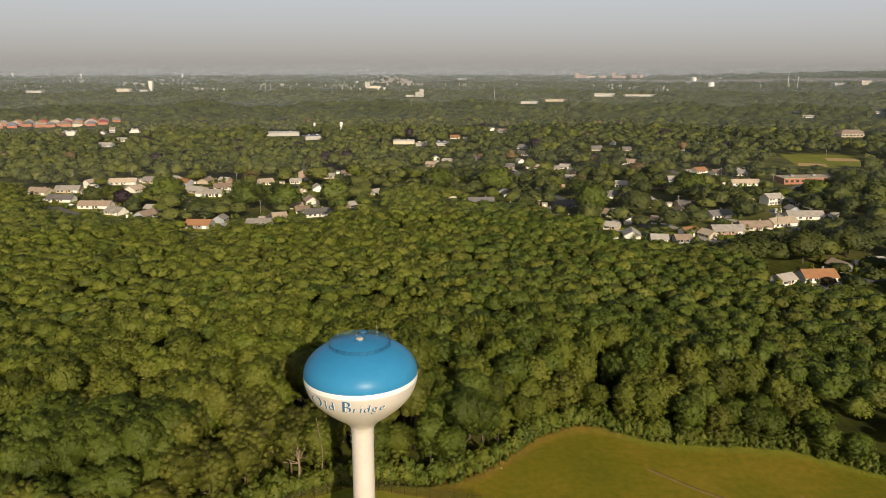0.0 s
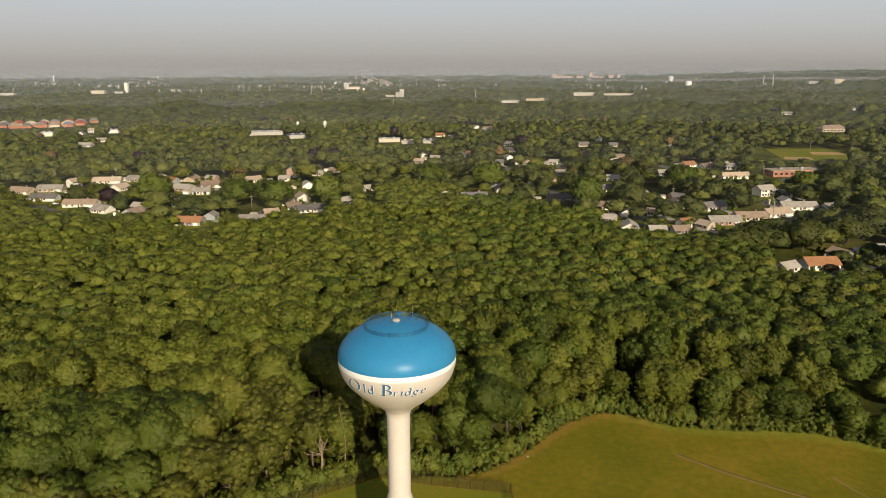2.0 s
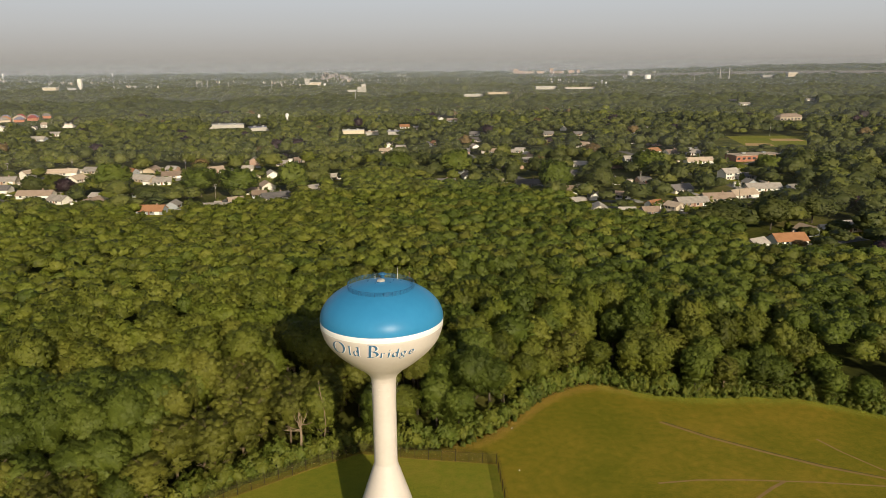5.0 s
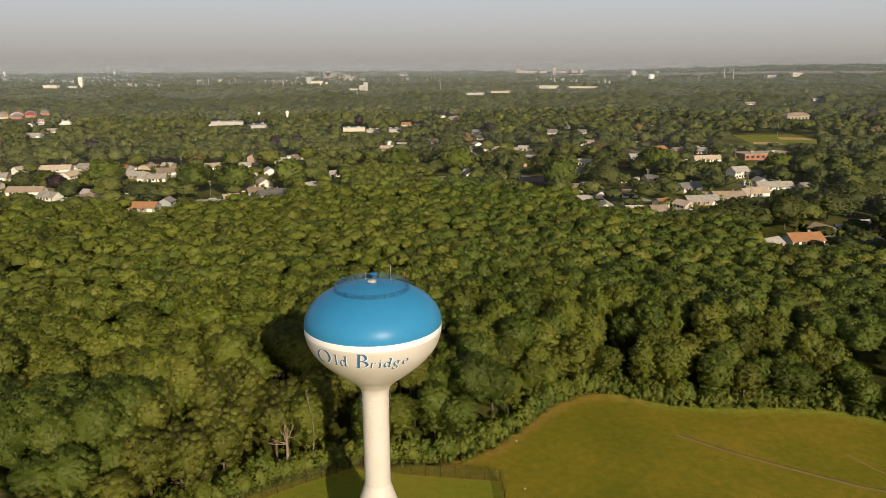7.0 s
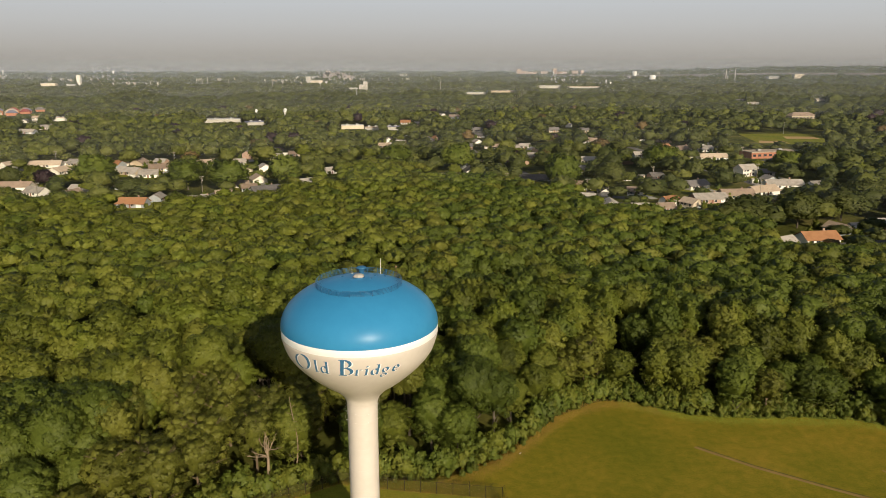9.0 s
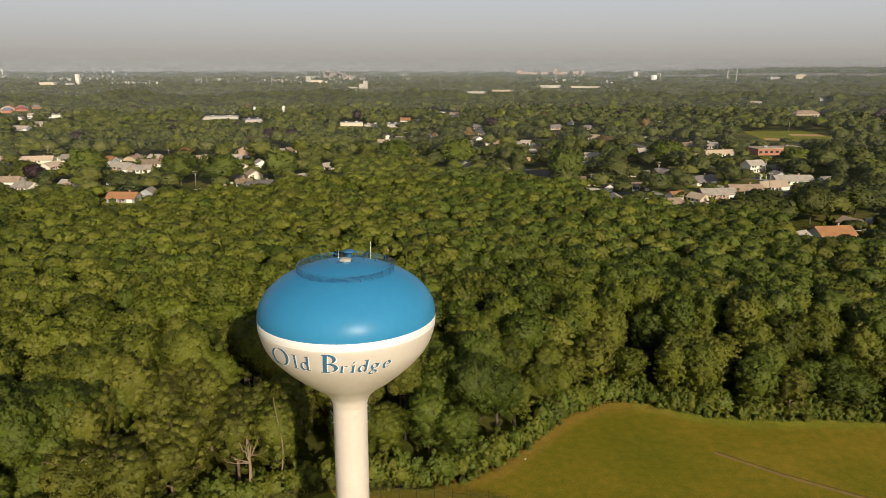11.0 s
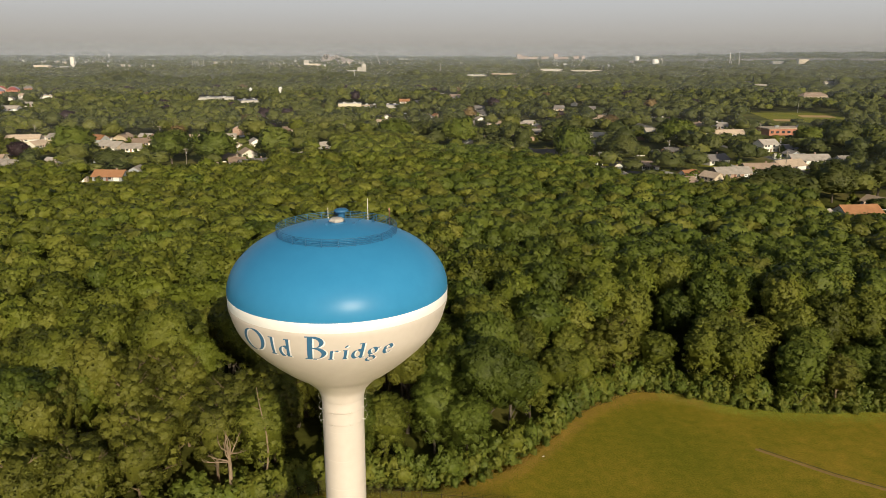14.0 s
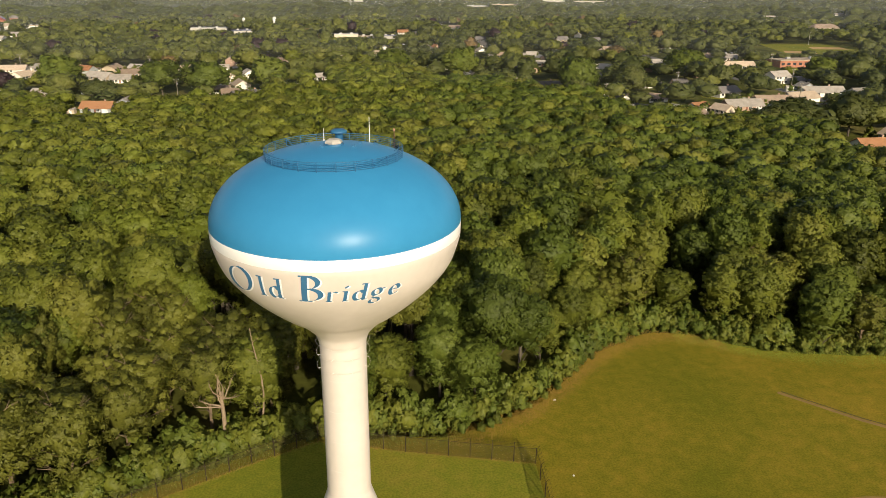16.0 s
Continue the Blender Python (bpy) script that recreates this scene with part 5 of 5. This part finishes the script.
def build_verge(name, line, wide, per, tall, mat, label):
    """Tall grass along a line: single blades, thinning out to both sides."""
    q = np.random.default_rng(len(label))
    vs = []
    for (ax, ay), (bx, by) in zip(line, line[1:]):
        n = int(per * math.dist((ax, ay), (bx, by)) / 4)
        t, o = q.random(n), q.normal(size=n) * wide
        x, y, z = ax + (bx - ax) * t, ay + (by - ay) * t + o - 0.3 * wide, q.uniform(0.3, 1.0, n) * tall
        w, lean = q.uniform(0.012, 0.035, n), q.normal(size=(n, 2)) * 0.15
        vs.append(np.stack([np.column_stack([x - w, y, np.zeros(n)]), np.column_stack([x + w, y, np.zeros(n)]), np.column_stack([x + lean[:, 0], y + lean[:, 1], z])], 1).reshape(-1, 3))
    v = np.concatenate(vs)
    tagged(raw(name, v, np.arange(len(v)).reshape(-1, 3), mat), label, "grass", kind="stuff")


def edge_line(x0, x1):
    return [(ex, float(wood_edge(ex))) for ex in np.arange(x0, x1, 4.0)]


DRY = surface("dry_grass", (0.17, 0.115, 0.016), (0.32, 0.20, 0.034), 0.9, 2, 0.3)
LUSH = surface("lush_grass", (0.12, 0.15, 0.014), (0.26, 0.28, 0.03), 0.9, 2, 0.3)
build_verge("tall_grass", edge_line(-4, 52), 1.5, 900, 0.36, DRY, "tall dry tan grass along the wood's edge")
build_verge("tall_grass", edge_line(40, 124), 1.6, 800, 0.36, LUSH, "fresh green grass along the wood's edge")
build_verge("tall_grass", edge_line(-70, 0), 1.0, 200, 0.5, LUSH, "green grass in the shade of the edge")
build_verge("tall_grass", FENCE[:7], 0.3, 120, 0.4, DRY, "tall dry grass along the fence")

shade_bank = {}
for k, (label, mat) in {"green": ("wide green shade tree beside houses", LEAF_BLUE), "deep": ("wide dark green shade tree beside houses", LEAF_TOWN_DEEP), "light": ("tall light green shade tree beside houses", LEAF),
                        "purple": ("dark purple-leaved ornamental tree beside houses", LEAF_PURPLE), "rust": ("rust-brown ornamental tree beside a house", LEAF_RUST)}.items():
    t = tagged(new("shade_tree"), label, "tree", "shade trees of the suburb")
    part("trunk", trunk_mesh(len(k), 20, 5.0, 8.0), BARK, t)
    v, f, nv = crown(600 + len(k), 10.0, 3.0, 20.2, 60, 1300, 0.6, 1, 0.7, (0.14, 0.26), 0.86, 9)
    raw("crown", v, f, mat, t, True, nv)
    shade_bank[k] = [t, False]
for k, (sx, sy, sh, wide, kind) in enumerate(SHADE):
    t, taken = shade_bank[kind]
    m = pose(sx, sy, float(height(sx, sy)), 0, 0, 77 * k) @ Matrix.Diagonal((wide / 10, wide / 10, sh / 20, 1))
    if taken:
        copy_thing(t, m)
    else:
        t.matrix_world, shade_bank[kind][1] = m, True

# streets and far trees
x, y, r = scatter(-780, 900, 270, 1210, 12.6, 12)
town = (y > town_edge(x) + 3)
dense = np.where((x < -70) & (y > 650), 0.97, np.where(x < -20, 0.80, np.where(y > 800, 0.9, 0.82)))
keep = in_wedge(x, y) & town & (np.hypot(x, y) < 1190) & (r.random(len(x)) < dense)
keep &= ~((x > 322) & (x < 425) & (y > 665) & (y < 775))
x, y = x[keep], y[keep]
h = r.uniform(8.5, 17.0, len(x)) + 3.0 * (r.random(len(x)) > 0.9)
h = cap_height(x, y, h)
keep = h > 3.0
x, y, h = x[keep], y[keep], h[keep]
far_bank = [crown(400 + k, 8.4 + 0.9 * (k % 3), 5.0, 20.2, 18 + k % 3, 100, 0.9, 1, 0.45, (0.20, 0.36), 0.92) for k in range(8)]
tiny_bank = [crown(500 + k, 8.2 + 0.6 * (k % 3), 5.0, 20.2, 10, 28, 1.4, 1, 0.3, (0.27, 0.44), 0.92) for k in range(8)]
sel = r.random(len(x))
sel = np.where((x > 0) & (sel > 0.20) & (sel < 0.45), 0.6, np.where((x < 0) & (sel > 0.45) & (sel < 0.62), 0.3, sel))
d = np.hypot(x, y)
for name, mat, lo, hi, label, seed in (("street_trees", LEAF_TOWN, 0.0, 0.45, "full green shade trees between the houses", 21), ("street_trees", LEAF_TOWN_DEEP, 0.45, 0.86, "dark green shade trees between the houses", 22),
                                       ("street_trees", LEAF, 0.86, 0.965, "light green shade trees between the houses", 23), ("street_trees", LEAF_PURPLE, 0.965, 0.988, "dark purple-leaved shade trees", 24),
                                       ("street_trees", LEAF_RUST, 0.988, 1.01, "rust-brown fading shade trees", 25)):
    for near_part, bank in ((True, far_bank), (False, tiny_bank)):
        q = np.flatnonzero((sel >= lo) & (sel < hi) & ((d < 680) == near_part))
        for g in range(4):
            joined(name, [(x[i], y[i], h[i]) for i in q[g::4]], bank, mat, label, seed + 10 * g)


def build_far_canopy():
    """The woods to the horizon: a rolling sheet of crown domes over the land."""
    radii = np.geomspace(1165, 4870, 330)
    ang = np.radians(np.linspace(-36, 42, 520))
    R, A = np.meshgrid(radii, ang, indexing="ij")
    x, y = R * np.sin(A), R * np.cos(A)
    best = np.zeros_like(x)
    for cell, amp, seed in ((13.0, 1.0, 1), (24.0, 1.15, 2)):
        ci, cj = np.floor(x / cell), np.floor(y / cell)
        for di in (-1, 0, 1):
            for dj in (-1, 0, 1):
                a, b = ci + di, cj + dj
                h1 = np.modf(np.abs(np.sin(a * 127.1 + b * 311.7 + seed) * 43758.5453))[0]
                h2 = np.modf(np.abs(np.sin(a * 269.5 + b * 183.3 + seed) * 43758.5453))[0]
                h3 = np.modf(np.abs(np.sin(a * 419.2 + b * 71.9 + seed) * 43758.5453))[0]
                q = 1 - (np.hypot(x - (a + h1) * cell, y - (b + h2) * cell) / (cell * 0.72)) ** 2
                best = np.maximum(best, np.sqrt(np.clip(q, 0, 1)) * (0.5 + 0.6 * h3) * amp)
    h = 1.0 + 15.0 * best ** 1.3 * (0.75 + 0.35 * np.sin(x * 0.031 + 2 * np.sin(y * 0.017)) * np.sin(y * 0.023))
    low = np.sin(x * 0.0061 + 1.3 * np.sin(y * 0.0043)) * np.sin(y * 0.0037 + 1.7 * np.sin(x * 0.0029))
    h *= 1 - 0.8 * smoothstep(0.80, 0.92, low)
    h = cap_height(x.ravel(), y.ravel(), h.ravel()).reshape(x.shape)
    cut = np.abs((x - 185) * 0.9684 - (y - 1240) * 0.2495) < 9
    h = np.where(cut & (y > 1200) & (y < 1800), 0.4, h)
    h *= smoothstep(1163, 1180, R)
    h *= 1 - 0.92 * smoothstep(0.12, 0.2, A) * smoothstep(3480, 3560, R + 60 * np.sin(A * 23)) * (1 - smoothstep(4080, 4160, R))
    v = np.stack([x, y, height(x, y) + h - 0.3], -1).reshape(-1, 3)
    i, k = np.meshgrid(np.arange(len(radii) - 1), np.arange(len(ang) - 1), indexing="ij")
    w = len(ang)
    f = np.stack([i * w + k, i * w + k + 1, (i + 1) * w + k + 1, (i + 1) * w + k], -1).reshape(-1, 4)
    tagged(raw("far_woods", v, f, LEAF_FAR), "unbroken woods that reach the hazy horizon", "woods", kind="stuff")


build_far_canopy()


def build_marsh():
    """Pale flat marsh and water beyond the eastern woods."""
    a = np.radians(np.linspace(9, 42, 60))
    lo, hi = 3560 - 60 * np.sin(a * 23), 4090 + 40 * np.sin(a * 31)
    v = np.concatenate([np.column_stack([q * np.sin(a), q * np.cos(a), height(q * np.sin(a), q * np.cos(a)) + 3.0]) for q in (lo, hi)])
    k = np.arange(59)
    tagged(raw("marsh", v, np.stack([k, k + 1, 61 + k, 60 + k], -1)[:, ::-1], MARSH), "pale tan marsh and water far off", "marsh", kind="structure")


MARSH = surface("pale_marsh", (0.13, 0.11, 0.09), (0.25, 0.21, 0.17), 0.9, 0.02, 0.003)
build_marsh()


def build_dead_tree(x, y, h, seed, label):
    """A broken bleached tree: a stout trunk whose bare limbs fan out low down."""
    t = tagged(new("dead_tree"), label, "tree")
    t.location = (x, y, 0)
    r = random.Random(seed)
    part("trunk", tube(tube(bmesh.new(), (0, 0, -0.3), (0.1, 0, h * 0.50), 0.34, 0.27, 8), (0.1, 0, h * 0.50), (0.0, 0.1, h * 0.74), 0.26, 0.15, 8), DEADWOOD, t)
    fans = [(-1.0, 0.10), (-0.9, 0.55), (-0.55, 1.2), (-0.22, 1.6), (0.08, 1.5), (0.38, 1.3), (0.62, 0.8), (0.8, 0.35), (-0.4, 0.8)]
    for k, (dx, dz) in enumerate(fans):
        bm, d = bmesh.new(), Vector((dx, r.uniform(-0.6, 0.1), dz)).normalized()
        p, q = Vector((0.08, 0, h * (0.54 + 0.016 * k))), 0.14
        for n in range(4):
            e = p + d * h * 0.075
            tube(bm, p, e, q, q * 0.74, 6)
            if n > 0:
                tube(bm, e, e + (d + Vector((r.uniform(-0.9, 0.9), r.uniform(-0.7, 0.7), 0.3))).normalized() * h * 0.08, q * 0.5, q * 0.2, 4)
            p, q, d = e, q * 0.74, (d + Vector((r.uniform(-0.3, 0.3), r.uniform(-0.3, 0.3), r.uniform(-0.05, 0.35)))).normalized()
        part("limb", bm, DEADWOOD, t)


def build_snag(x, y, h, seed, label):
    """A slim bare trunk, bent, with a few broken twigs."""
    t = tagged(new("dead_tree"), label, "tree")
    t.location = (x, y, 0)
    r, bm, p = random.Random(seed), bmesh.new(), Vector((0, 0, -0.3))
    for k in range(7):
        e = Vector((0.55 * math.sin(k * 0.75), -0.2 * k / 7, h * (k + 1) / 7))
        tube(bm, p, e, 0.17 - 0.017 * k, 0.155 - 0.017 * k, 7)
        p = e
    part("trunk", bm, DEADWOOD, t)
    for k in range(6):
        z, a = h * (0.45 + 0.085 * k), r.uniform(0, 6.28)
        o = Vector((0.55 * math.sin((z / h * 7 - 1) * 0.75), -0.15, z))
        part("limb", tube(bmesh.new(), o, o + Vector((math.cos(a), math.sin(a), 0.7)) * r.uniform(0.6, 1.5), 0.05, 0.015, 5), DEADWOOD, t)


build_dead_tree(-35.0, 156.2, 12.5, 2, "broken bleached dead tree with fanned limbs at the wood's edge")
build_snag(-30.3, 158.6, 17.5, 9, "slim pale bent dead trunk at the wood's edge")


def build_scrap(x, y, size, turn):
    bm = bmesh.new()
    bmesh.ops.create_icosphere(bm, subdivisions=2, radius=size)
    for v in bm.verts:
        v.co = Vector((v.co.x, v.co.y * 0.7, v.co.z * 0.35)) + Vector(noise.noise_vector(v.co * 6 + Vector((x, y, 0)))) * size * 0.3
    ob = part("scrap", bm, TRIM)
    ob.matrix_world = pose(x, y, size * 0.3 + 0.03, 0, 0, turn)
    tagged(ob, "small crumpled white scrap lying in the grass", "litter", "scraps in the grass")


for x, y, size, turn in ((13.4, 165.6, 0.22, 20), (11.8, 147.0, 0.2, 70)):
    build_scrap(x, y, size, turn)
